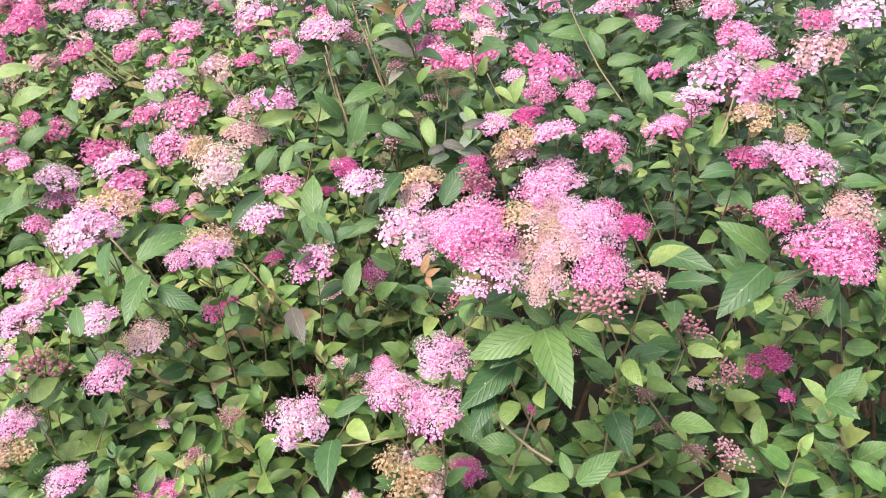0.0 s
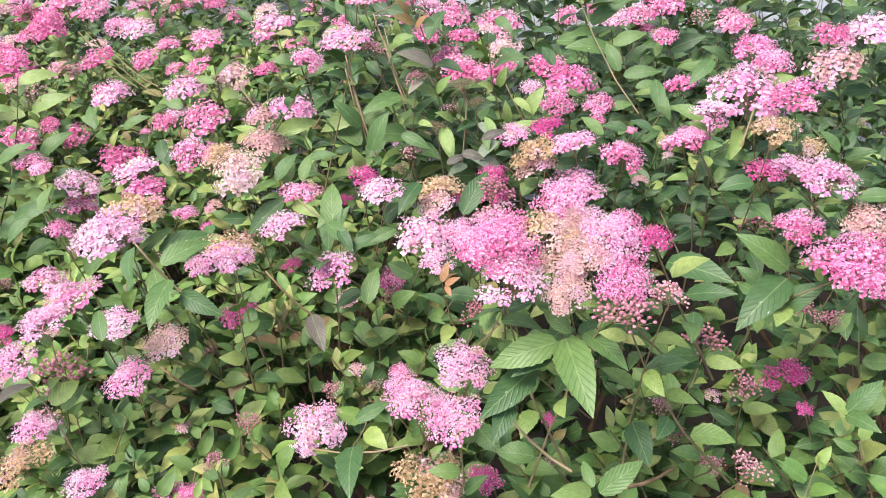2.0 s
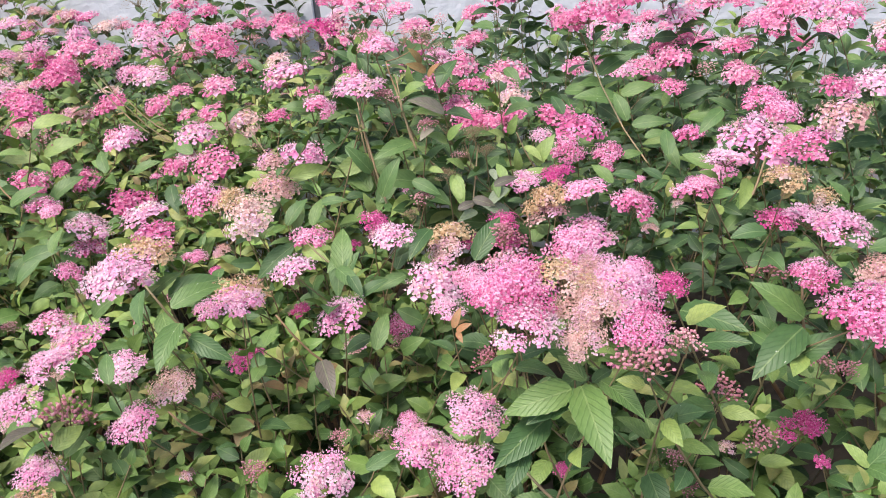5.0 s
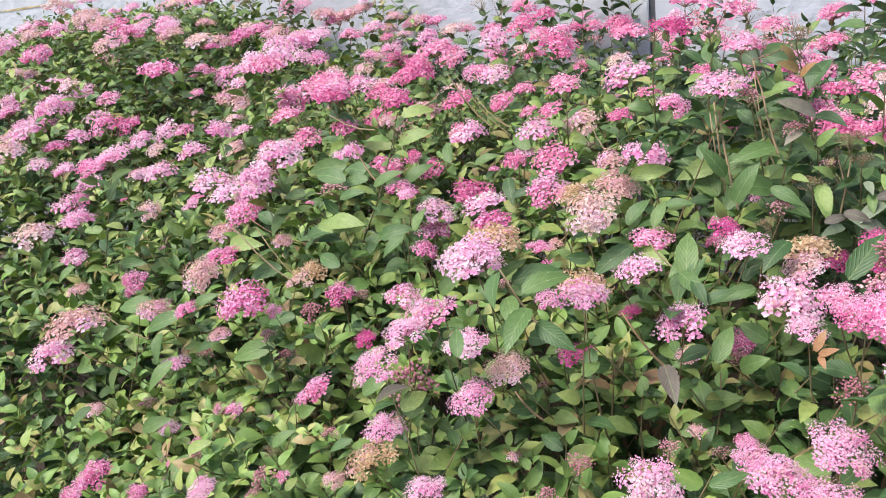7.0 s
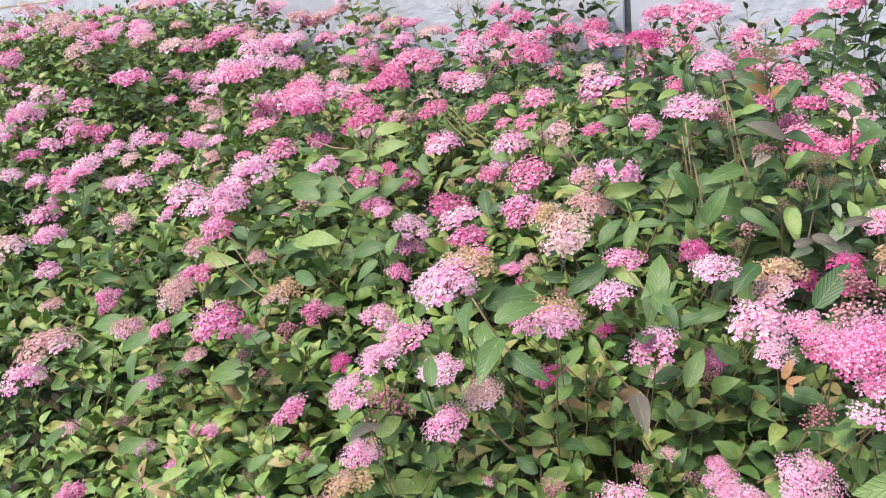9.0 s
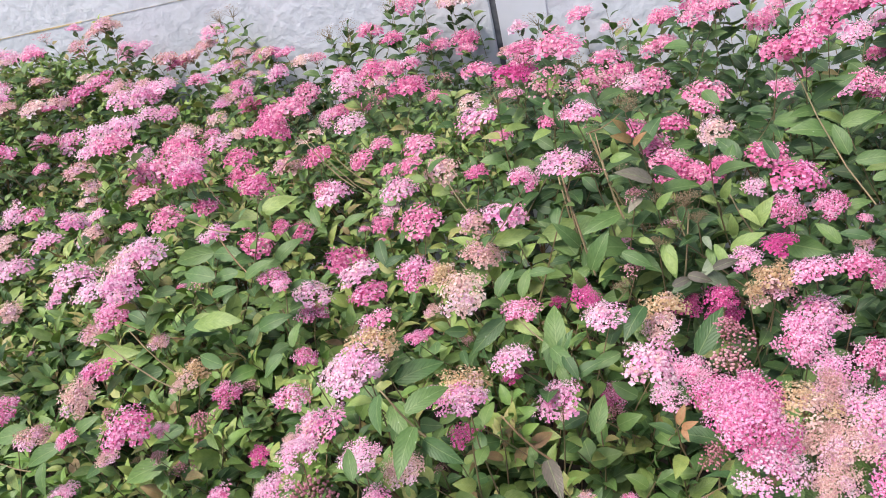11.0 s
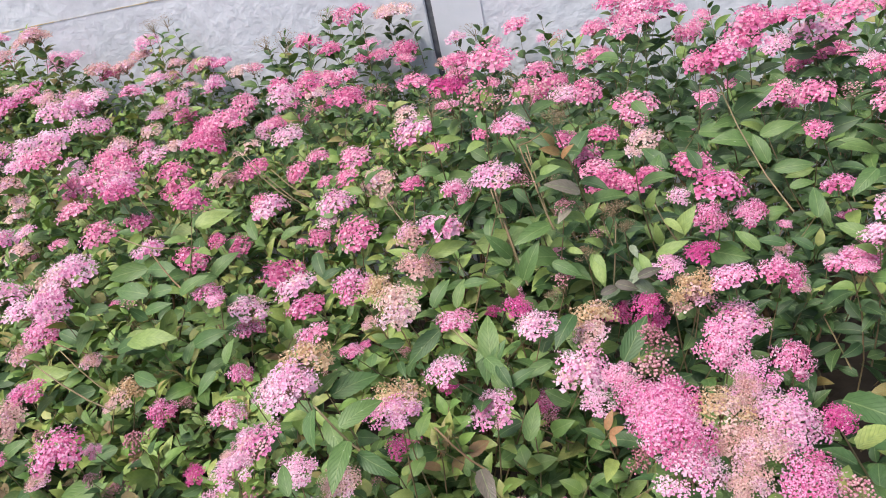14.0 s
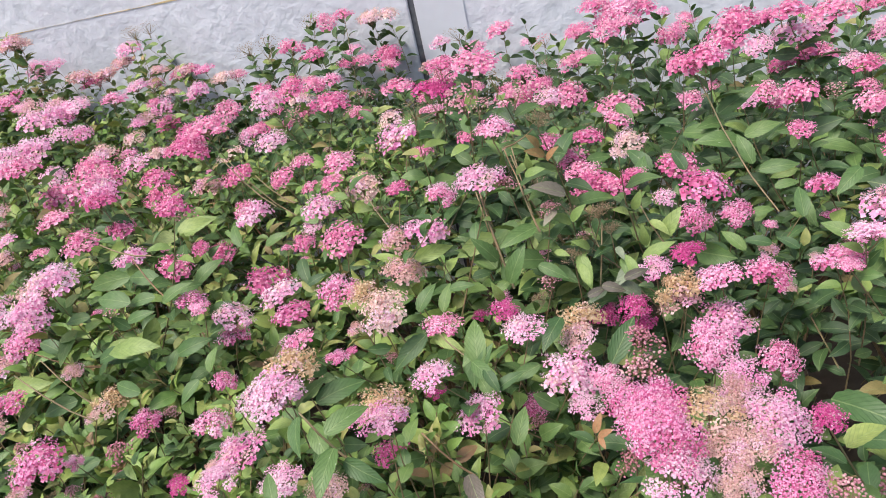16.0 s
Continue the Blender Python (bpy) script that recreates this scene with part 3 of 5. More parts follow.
bloom(-0.926, 1.052, 0.968, 0.032, "pale", True)
bloom(-0.668, 1.069, 0.944, 0.023, "pink", True)
bloom(-0.316, 1.072, 0.950, 0.030, "fading")
bloom(-0.616, 1.073, 0.872, 0.024, "pink")
bloom(-0.605, 1.078, 0.905, 0.029, "pale")
bloom(-1.317, 1.079, 0.999, 0.046, "pink", True)
bloom(0.164, 1.101, 0.951, 0.021, "pink")
bloom(-0.155, 1.102, 1.129, 0.025, "pink", True)
bloom(-0.932, 1.103, 0.994, 0.042, "pale", True)
bloom(-0.818, 1.110, 0.930, 0.023, "bud")
bloom(-1.031, 1.118, 0.887, 0.032, "pink")
bloom(-0.226, 1.119, 0.828, 0.013, "deep")
bloom(-0.537, 1.131, 0.870, 0.031, "pink")
bloom(-1.106, 1.133, 0.838, 0.027, "fading")
bloom(0.075, 1.135, 0.977, 0.015, "pale")
bloom(0.292, 1.145, 0.961, 0.022, "pink")
bloom(-1.556, 1.147, 0.761, 0.029, "pink")
bloom(0.130, 1.148, 0.983, 0.034, "pink")
bloom(-0.123, 1.150, 0.905, 0.020, "pale")
bloom(-0.013, 1.150, 0.939, 0.022, "spent")
bloom(0.528, 1.168, 0.964, 0.035, "fading")
bloom(-0.290, 1.169, 0.970, 0.032, "pale")
bloom(-0.704, 1.175, 1.071, 0.028, "pink", True)
bloom(-0.348, 1.184, 0.952, 0.024, "fading")
bloom(-1.711, 1.186, 0.801, 0.043, "pink")
bloom(-1.104, 1.190, 0.900, 0.048, "pale")
bloom(0.034, 1.191, 0.996, 0.021, "pink")
bloom(-0.582, 1.199, 0.877, 0.035, "pale")
bloom(-0.048, 1.200, 0.940, 0.032, "spent")
bloom(-0.086, 1.200, 0.915, 0.027, "spent")
bloom(-0.008, 1.206, 0.983, 0.045, "pink")
bloom(-1.613, 1.234, 0.940, 0.026, "pink")
bloom(-0.459, 1.242, 0.942, 0.034, "pink")
bloom(-0.211, 1.244, 1.140, 0.037, "bud", True)
bloom(-0.612, 1.248, 0.883, 0.036, "pink")
bloom(-0.287, 1.250, 1.136, 0.032, "spent", True)
bloom(-1.222, 1.261, 0.901, 0.042, "pale")
bloom(-0.039, 1.263, 0.991, 0.025, "pink")
bloom(-1.420, 1.270, 0.833, 0.026, "pink")
bloom(-1.669, 1.270, 0.848, 0.038, "pale")
bloom(0.116, 1.280, 0.969, 0.032, "pink")
bloom(-0.354, 1.287, 1.002, 0.020, "pink")
bloom(-1.319, 1.289, 0.840, 0.019, "pink")
bloom(-0.184, 1.290, 1.114, 0.024, "bud")
bloom(-0.081, 1.296, 1.088, 0.021, "spent", True)
bloom(-0.112, 1.300, 0.968, 0.022, "spent")
bloom(-0.149, 1.300, 1.142, 0.028, "spent", True)
bloom(-0.079, 1.307, 1.032, 0.022, "pink")
bloom(-1.799, 1.326, 0.929, 0.026, "pale")
bloom(0.590, 1.329, 0.971, 0.026, "pink")
bloom(-1.218, 1.330, 1.000, 0.028, "pale")
bloom(-0.908, 1.331, 0.992, 0.025, "pink")
bloom(-0.054, 1.337, 0.989, 0.024, "pink")
bloom(-0.457, 1.338, 1.050, 0.028, "pink")
bloom(-0.932, 1.339, 1.063, 0.050, "pale", True)
bloom(-0.773, 1.343, 0.922, 0.016, "pink")
bloom(-0.518, 1.344, 0.967, 0.031, "pale")
bloom(0.663, 1.358, 0.967, 0.040, "pale")
bloom(-0.137, 1.361, 1.100, 0.025, "bud", True)
bloom(0.164, 1.376, 1.114, 0.051, "pink", True)
bloom(-1.041, 1.377, 0.960, 0.034, "pink")
bloom(-1.148, 1.389, 0.945, 0.017, "pink")
bloom(-0.021, 1.389, 1.007, 0.025, "pink")
bloom(-0.107, 1.399, 1.088, 0.036, "bud", True)
bloom(0.593, 1.400, 1.089, 0.045, "pale", True)
bloom(-1.376, 1.401, 0.934, 0.031, "pink")
bloom(-0.768, 1.401, 0.883, 0.026, "pink")
bloom(-0.568, 1.404, 0.908, 0.018, "pale")
bloom(-0.552, 1.406, 0.988, 0.015, "pink")
bloom(-1.103, 1.413, 1.004, 0.032, "pink")
bloom(-1.270, 1.413, 0.932, 0.029, "pink")
bloom(-1.240, 1.415, 0.972, 0.022, "pale")
bloom(-0.512, 1.426, 0.986, 0.025, "pink")
bloom(-1.528, 1.442, 0.927, 0.023, "pink")
bloom(-0.198, 1.443, 1.161, 0.037, "pink", True)
bloom(0.537, 1.450, 1.083, 0.042, "pink", True)
bloom(-1.607, 1.452, 0.862, 0.027, "pink")
bloom(-0.621, 1.454, 1.002, 0.023, "pink")
bloom(-1.035, 1.455, 1.052, 0.038, "pink")
bloom(-1.285, 1.461, 0.992, 0.021, "pink")
bloom(0.051, 1.466, 0.962, 0.027, "fading")
bloom(-0.467, 1.468, 0.950, 0.033, "fading")
bloom(-1.261, 1.469, 1.024, 0.022, "pink")
bloom(-1.228, 1.472, 1.102, 0.024, "pale", True)
bloom(-1.179, 1.480, 1.108, 0.035, "pink", True)
bloom(-0.728, 1.484, 0.935, 0.022, "pink")
bloom(-0.276, 1.487, 1.112, 0.024, "deep")
bloom(-0.582, 1.488, 1.018, 0.021, "pink")
bloom(-0.339, 1.488, 0.999, 0.020, "pink")
bloom(-0.267, 1.492, 1.156, 0.027, "pink", True)
bloom(-1.628, 1.495, 0.944, 0.027, "pink")
bloom(-0.304, 1.500, 1.066, 0.033, "spent")
bloom(-0.302, 1.500, 1.113, 0.028, "deep")
bloom(-2.140, 1.517, 0.946, 0.045, "pink")
bloom(-0.390, 1.522, 1.026, 0.040, "pale")
bloom(-1.865, 1.523, 0.952, 0.029, "pink")
bloom(0.481, 1.527, 0.974, 0.019, "pink")
bloom(0.264, 1.528, 0.982, 0.024, "pale")
bloom(0.428, 1.534, 0.969, 0.024, "bud")
bloom(-1.521, 1.547, 0.953, 0.024, "pink")
bloom(0.486, 1.550, 1.007, 0.027, "pink")
bloom(-1.566, 1.561, 1.109, 0.043, "pink", True)
bloom(-1.732, 1.561, 0.827, 0.029, "pink")
bloom(-1.068, 1.569, 1.029, 0.055, "pink")
bloom(0.320, 1.575, 0.978, 0.027, "pink")
bloom(-0.841, 1.586, 1.055, 0.031, "pink")
bloom(0.336, 1.587, 0.948, 0.017, "pink")
bloom(0.478, 1.595, 1.005, 0.020, "pale")
bloom(-1.761, 1.599, 0.961, 0.032, "pink")
bloom(-0.823, 1.610, 1.094, 0.038, "pink")
bloom(0.048, 1.623, 0.959, 0.027, "pink")
bloom(-0.874, 1.641, 0.955, 0.032, "fading")
bloom(-1.344, 1.647, 1.099, 0.031, "pale")
bloom(0.373, 1.652, 1.107, 0.035, "pink", True)
bloom(0.279, 1.653, 1.096, 0.043, "pink", True)
bloom(0.182, 1.656, 0.971, 0.014, "pale")
bloom(-2.194, 1.660, 0.971, 0.060, "pale")
bloom(-2.326, 1.676, 0.999, 0.036, "pale")
bloom(0.472, 1.691, 1.086, 0.038, "pink")
bloom(0.403, 1.692, 1.056, 0.041, "pale", True)
bloom(0.055, 1.693, 0.968, 0.040, "pink")
bloom(-2.150, 1.700, 1.012, 0.072, "pale")
bloom(-1.316, 1.705, 1.090, 0.044, "pale")
bloom(0.246, 1.713, 0.969, 0.014, "pink")
bloom(0.068, 1.715, 1.130, 0.045, "pink", True)
bloom(-2.342, 1.721, 1.026, 0.033, "pale")
bloom(-0.572, 1.733, 1.070, 0.038, "pink")
bloom(-0.412, 1.738, 1.079, 0.031, "pink")
bloom(-2.024, 1.741, 0.962, 0.032, "pink")
bloom(-0.660, 1.746, 1.115, 0.033, "pink")
bloom(0.429, 1.748, 0.997, 0.037, "pink")
bloom(0.387, 1.750, 0.982, 0.024, "pink")
bloom(-1.665, 1.783, 1.003, 0.021, "pink")
bloom(-1.863, 1.802, 1.191, 0.046, "pink")
bloom(-1.726, 1.807, 1.171, 0.037, "pink", True)
bloom(-0.770, 1.853, 1.079, 0.032, "pale")
bloom(-1.252, 1.867, 1.016, 0.034, "fading")
bloom(-2.218, 1.900, 1.018, 0.052, "pale")
bloom(-2.077, 1.911, 1.220, 0.049, "pink")
bloom(-0.797, 1.920, 1.091, 0.024, "pink")
bloom(-0.793, 1.921, 1.036, 0.024, "pale")
bloom(-0.841, 1.923, 0.994, 0.024, "pink")
bloom(-2.363, 1.926, 1.049, 0.044, "pink")
bloom(-1.212, 1.927, 0.989, 0.021, "pink")
bloom(-2.516, 1.930, 1.086, 0.045, "fading")
bloom(-0.045, 1.954, 0.941, 0.038, "pink")
bloom(-2.543, 1.982, 1.039, 0.046, "pale")
bloom(0.103, 1.984, 1.119, 0.059, "pink")
bloom(-1.795, 2.001, 1.132, 0.041, "pink")
bloom(0.034, 2.007, 1.129, 0.031, "pink")
bloom(-0.590, 2.025, 0.971, 0.025, "pink")
bloom(-0.804, 2.027, 0.968, 0.021, "pink")
bloom(-2.365, 2.029, 1.286, 0.044, "pink")
bloom(-1.435, 2.038, 1.048, 0.052, "pale")
bloom(-1.228, 2.048, 1.039, 0.022, "pale")
bloom(-0.688, 2.078, 1.052, 0.045, "pink")
bloom(-1.273, 2.078, 0.993, 0.030, "pink")
bloom(-1.185, 2.097, 1.079, 0.018, "pink")
bloom(-1.193, 2.152, 1.008, 0.046, "pink")
bloom(-1.562, 2.170, 1.095, 0.070, "pink")
bloom(-1.484, 2.192, 1.097, 0.037, "pink")
bloom(-1.648, 2.218, 1.116, 0.032, "fading")
bloom(-1.035, 2.218, 0.994, 0.039, "pink")
bloom(-1.815, 2.223, 1.111, 0.044, "pink")
bloom(-1.434, 2.316, 1.076, 0.035, "pink")
bloom(-1.249, 2.342, 1.058, 0.023, "pink")
bloom(-0.015, 2.349, 0.941, 0.053, "pink")
bloom(-0.006, 2.369, 1.006, 0.048, "pink")
bloom(-1.938, 2.508, 1.125, 0.054, "fading")
bloom(-0.834, 2.521, 1.062, 0.037, "pink")
bloom(-1.615, 2.539, 1.121, 0.071, "pink")
bloom(-0.711, 2.570, 1.005, 0.051, "pink")
bloom(-0.371, 2.600, 1.025, 0.042, "spent")
bloom(-1.057, 2.600, 1.099, 0.060, "spent")
bloom(-1.903, 2.603, 1.285, 0.064, "pink", True)
bloom(-0.947, 2.656, 1.078, 0.044, "pink")
bloom(-0.632, 2.674, 0.999, 0.044, "pink")
bloom(-1.345, 2.682, 1.078, 0.059, "pink")
bloom(-0.878, 2.700, 1.143, 0.051, "spent")
bloom(-1.044, 2.700, 1.107, 0.041, "spent")
bloom(-1.550, 2.717, 1.176, 0.041, "pink")
bloom(-1.496, 2.720, 1.232, 0.061, "spent", True)
bloom(-0.793, 2.732, 1.140, 0.057, "pink", True)
bloom(-1.609, 2.734, 1.132, 0.057, "pink")
bloom(-1.919, 2.744, 1.163, 0.062, "pink")
bloom(-0.653, 2.746, 1.112, 0.062, "fading", True)
bloom(-0.255, 2.752, 0.995, 0.044, "pink")

# brown seed heads of the withered shoot
bloom(-0.025, 1.011, 1.021, 0.021, "spent", True)
bloom(-0.061, 1.007, 1.030, 0.011, "spent", True)
bloom(-0.089, 1.004, 1.037, 0.014, "bud", True)
bloom(-0.047, 0.994, 0.995, 0.011, "bud", True)
bloom(-0.012, 1.003, 0.998, 0.014, "spent", True)
bloom(-0.065, 0.981, 0.975, 0.017, "spent", True)
bloom(-0.098, 0.963, 0.951, 0.015, "bud", True)
bloom(-0.111, 0.954, 0.936, 0.014, "spent", True)
bloom(-0.135, 1.012, 1.078, 0.015, "bud", True)
bloom(-0.086, 1.052, 1.143, 0.018, "spent", True)
bloom(-0.073, 1.011, 1.044, 0.010, "spent", True)
bloom(0.011, 1.047, 1.085, 0.011, "fading", True)

# smaller heads scattered through the back of the bed, clear of the others
scatter = random.Random(11)
spots = [(b[0], b[1]) for b in BLOOMS]
base = np.array([b[:3] for b in BLOOMS])
for _ in range(2600):
    y = scatter.uniform(1.25, 2.72)
    x = scatter.uniform(-0.35 - 1.2 * y, 0.2 + 0.45 * y)
    gap = 0.058 if x < -1.2 else 0.066 if x < -0.6 else 0.074
    if min((x - a) ** 2 + (y - b) ** 2 for a, b in spots) < gap ** 2:
        continue
    d = (base[:, 0] - x) ** 2 + (base[:, 1] - y) ** 2 + 0.02
    z = float((base[:, 2] / d ** 2).sum() / (1 / d ** 2).sum()) + 0.14 * min(1.0, max(0.0, (-1.75 - x) / 0.6))
    spots.append((x, y))
    bloom(x, y, z + scatter.gauss(-0.01, 0.025) - (0.05 if y > 1.9 and x > -1.7 else 0.0), scatter.uniform(0.019, 0.032) if x > -0.9 else scatter.uniform(0.024, 0.040), scatter.choice(("pink",) * 6 + ("pale", "pale", "fading", "bud")))
    if len(spots) > 590:
        break

for _ in range(90):
    y = scatter.uniform(0.4, 2.7)
    x = scatter.choice((scatter.uniform(-4.0, -0.7 - 1.25 * y), scatter.uniform(0.7 + 0.5 * y, 2.3)))
    if -4.0 < x < 2.3 and min((x - a) ** 2 + (y - b) ** 2 for a, b in spots) > 0.02:
        spots.append((x, y))
        bloom(x, y, 0.95 + scatter.gauss(0, 0.03), scatter.uniform(0.022, 0.034), scatter.choice(("pink", "pink", "pale", "fading")))

SPOTS = np.array([b[:3] for b in BLOOMS if not b[5]])
ALL = np.array([b[:4] for b in BLOOMS])
SMALL = []


def canopy(x, y):
    """Height of the leafy top: a little under the flowers round about (tall ones count less), falling to the front edge."""
    d2 = (SPOTS[:, 0] - x) ** 2 + (SPOTS[:, 1] - y) ** 2
    w = 1 / (d2 + 0.015) ** 1.5
    z = float((w * SPOTS[:, 2]).sum() / w.sum())
    for _ in range(2):
        v = w / (1 + np.exp(np.clip((SPOTS[:, 2] - z) / 0.03, -30, 30)))
        z = float((v * SPOTS[:, 2]).sum() / v.sum())
    z += 0.14 * min(1.0, max(0.0, (-1.75 - x) / 0.6)) - 0.022
    z -= 0.13 * min(1.0, max(0.0, (x + 0.05) / 0.3)) * min(1.0, max(0.0, (y - 1.1) / 0.3))
    z -= 0.025 * min(1.0, max(0.0, (y - 1.3) / 0.5)) + 0.085 * min(1.0, max(0.0, (y - 1.8) / 0.5)) * min(1.0, max(0.0, (x + 2.0) / 0.4))
    if y < 0.7:
        z = min(z, 0.76) - (0.7 - y) * 0.25 - max(0.0, 0.45 - y) * 1.2
    return z


# small dusty-rose and brown clusters, past or before flowering, between the leaves
for _ in range(900):
    y = 0.5 + 1.5 * scatter.random() ** 1.3
    x = scatter.uniform(-0.3 - 0.95 * y, 0.12 + 0.40 * y)
    if min((x - a) ** 2 + (y - b) ** 2 for a, b in spots) < (0.035 if y < 1.0 else 0.045) ** 2:
        continue
    spots.append((x, y))
    SMALL.append((x, y, canopy(x, y) + scatter.uniform(-0.01, 0.03), scatter.uniform(0.008, 0.015), scatter.choice(("bud", "bud", "fading", "spent", "pink")), False))
    if len(SMALL) >= 170:
        break
BLOOMS += SMALL

# ---- shrubs ----
PLANTS = [(-0.05, 0.85), (-0.95, 1.0), (0.75, 1.1), (-0.45, 1.75), (-1.5, 1.95), (0.45, 2.2), (-1.9, 0.9), (-2.5, 2.0), (-2.9, 0.9), (-3.5, 1.9), (1.6, 0.9), (1.7, 2.1)]
PLANT_LABELS = {
    (-0.05, 0.85): "spirea shrub with large pale pink heads and a withered shoot",
    (-0.95, 1.0): "spirea shrub with fresh yellow-green leaves and scattered pink heads",
    (0.75, 1.1): "dark green spirea shrub with rose-pink heads and deep gaps",
    (-0.45, 1.75): "spirea shrub densely covered with rose-pink flower heads",
    (0.45, 2.2): "tall dark-leaved spirea shrub standing against the blue-white wall",
    (-1.5, 1.95): "spirea shrub with upright leafy shoots before the blue-white wall",
    (-2.5, 2.0): "spirea shrub with fading and pale pink heads beside the wall",
}
shrubs, leaves_far, twigs = [], [], []
for px, py in PLANTS:
    e = new("spirea_shrub")
    e.location = (px, py, 0.04)
    tagged(e, PLANT_LABELS.get((px, py), "flowering spirea shrub with pink flower heads and green leaves"), "shrub", "spirea shrubs along the wall")
    shrubs.append(e)
    leaves_far.append(Soup())
    twigs.append(Soup())


def owner(x, y):
    return min(range(len(PLANTS)), key=lambda i: (PLANTS[i][0] - x) ** 2 + (PLANTS[i][1] - y) ** 2)


single_leaf_meshes = [mesh_from("leaf", v.tolist(), f, [mat], uvs=uv, smooth=True) for mat in (LEAF_ONE, LEAF_ONE_YOUNG) for v, f, uv in LEAF_NEAR]
singles = [0] * len(PLANTS)


def put_leaf(k, at, d, up, size, near, young):
    m = frame_of(d, up)
    if near and singles[k] < 240:
        singles[k] += 1
        ob = part("leaf", single_leaf_meshes[rng.integers(4) + 4 * (young == 1)], shrubs[k])
        mm = Matrix([[*(m[i] * size), at[i] - (PLANTS[k][0], PLANTS[k][1], 0.04)[i]] for i in range(3)] + [[0, 0, 0, 1]])
        ob.matrix_basis = mm
        return
    shapes = LEAF_NEAR if at[1] < 0.95 and size < 0.06 else LEAF_FAR
    v, f, uv = shapes[rng.integers(4)]
    leaves_far[k].add(at + (v * size) @ m.T - (PLANTS[k][0], PLANTS[k][1], 0.04), f, int(young), uv)


def shoot(k, tip, lean, length, count, size, start, near, soup, top_el=45, dark_shaded=False):
    """A stem that ends at tip, with leaves spiralling down it, turned to the light."""
    down = np.array([-lean[0], -lean[1], -1.0])
    down /= np.linalg.norm(down)
    bend = np.array([rng.normal() * 0.15, rng.normal() * 0.15, 0])
    pts = [tip + down * length * s + bend * length * s * s for s in (0, 0.3, 0.65, 1.0)]
    off = np.array([PLANTS[k][0], PLANTS[k][1], 0.04])
    soup.tube([p - off for p in pts], [0.0007, 0.0009, 0.0011, 0.0014], 0, 4)
    a0 = rng.random() * math.tau
    fresh = rng.random() < (0.48 if tip[0] < -0.25 else 0.3) + 0.6 * math.exp(-((tip[0] + 0.95) ** 2 + (tip[1] - 0.85) ** 2) / 0.12) + 0.25 * math.exp(-((tip[0] - 0.25) ** 2 + (tip[1] - 0.65) ** 2) / 0.06)
    # back and right: shade painted into the leaf colour, besides the darker shrub's green
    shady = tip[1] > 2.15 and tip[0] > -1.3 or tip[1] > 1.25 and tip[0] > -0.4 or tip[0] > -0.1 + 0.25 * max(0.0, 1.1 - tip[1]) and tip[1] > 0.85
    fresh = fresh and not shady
    for i in range(count):
        s = start + (0.92 - start) * (i + rng.random() * 0.4) / count
        at = tip + down * length * s + bend * length * s * s
        t = a0 + i * 2.39996 + rng.normal() * 0.25
        el = radians(top_el * (1 - s) ** 2 + rng.normal() * 15 - 2)
        d = np.array([math.cos(t) * math.cos(el), math.sin(t) * math.cos(el), math.sin(el)])
        grow = min(1.0, 0.5 + 2.0 * s) * rng.uniform(0.75, 1.2)
        up = np.array([-0.10, -0.42, 1.0]) + rng.normal(size=3) * 0.38
        put_leaf(k, at + d * 0.004, d, up, size * grow, near, 2 if dark_shaded or (shady and rng.random() < 0.75) else int(s < (0.5 if tip[0] < -0.25 else 0.3) and start < 0.01 and fresh))


LABELS = {"pink": "fluffy pink flower head", "rose": "rose-pink flower head with some closed buds", "pale": "pale pink fluffy flower head", "deep": "deep magenta flower head in bud",
          "dry": "withered tan flower head", "fading": "fading brownish pink flower head", "bud": "sparse head of rosy buds",
          "spent": "spent brown seed head"}

# stems and leaves under every flower head
for x, y, z, r, age, tall in BLOOMS:
    k = owner(x, y)
    px, py = PLANTS[k]
    tilt = np.array([rng.normal() * 0.22, rng.normal() * 0.2 - 0.30, 1.0])
    tilt /= np.linalg.norm(tilt)
    a = rng.random() * math.tau
    m = frame_of(np.array([math.cos(a), math.sin(a), 0.0]), tilt)
    choices = HEADS[age, 3 if (age, 3) in HEADS and y < 0.66 and r > 0.017 and abs(x) < 0.4 else 2 if y < 0.78 and r > 0.016 and -1.1 < x < 0.6 else 1 if y < 1.12 and r > 0.011 and -1.8 < x < 1.0 else 0]
    florets, stalks = choices[rng.integers(len(choices))]
    ob = part("flower_head", florets, shrubs[k], LABELS[age])
    part("flower_stalk", stalks, ob)
    flat = rng.uniform(0.66, 0.86)
    rr = r * (1.12 + 0.09 * min(1.0, max(0.0, (y - 0.95) / 0.5)))
    ob.matrix_basis = Matrix([[m[i, 0] * rr, m[i, 1] * rr, m[i, 2] * rr * flat, (x - px, y - py, z - 0.04)[i]] for i in range(3)] + [[0, 0, 0, 1]])
    stem = Soup()
    foot = np.array([x, y, z]) - tilt * rr * flat * 0.9
    tall = tall or y > 2.2 or z > canopy(x, y) + 0.12
    lean = (rng.normal() * 0.3 + 0.25 * (x - px), rng.normal() * 0.2 - 0.4)
    shoot(k, foot, lean, 0.26, (11 if y > 1.0 else 6) if tall else 8, (0.058 if y > 2.2 else 0.055 if y > 1.0 else 0.036) if tall else 0.04, 0.05, y < 0.9, stem, 30)
    part("stem", stem.mesh("stem", [STALK]), shrubs[k])

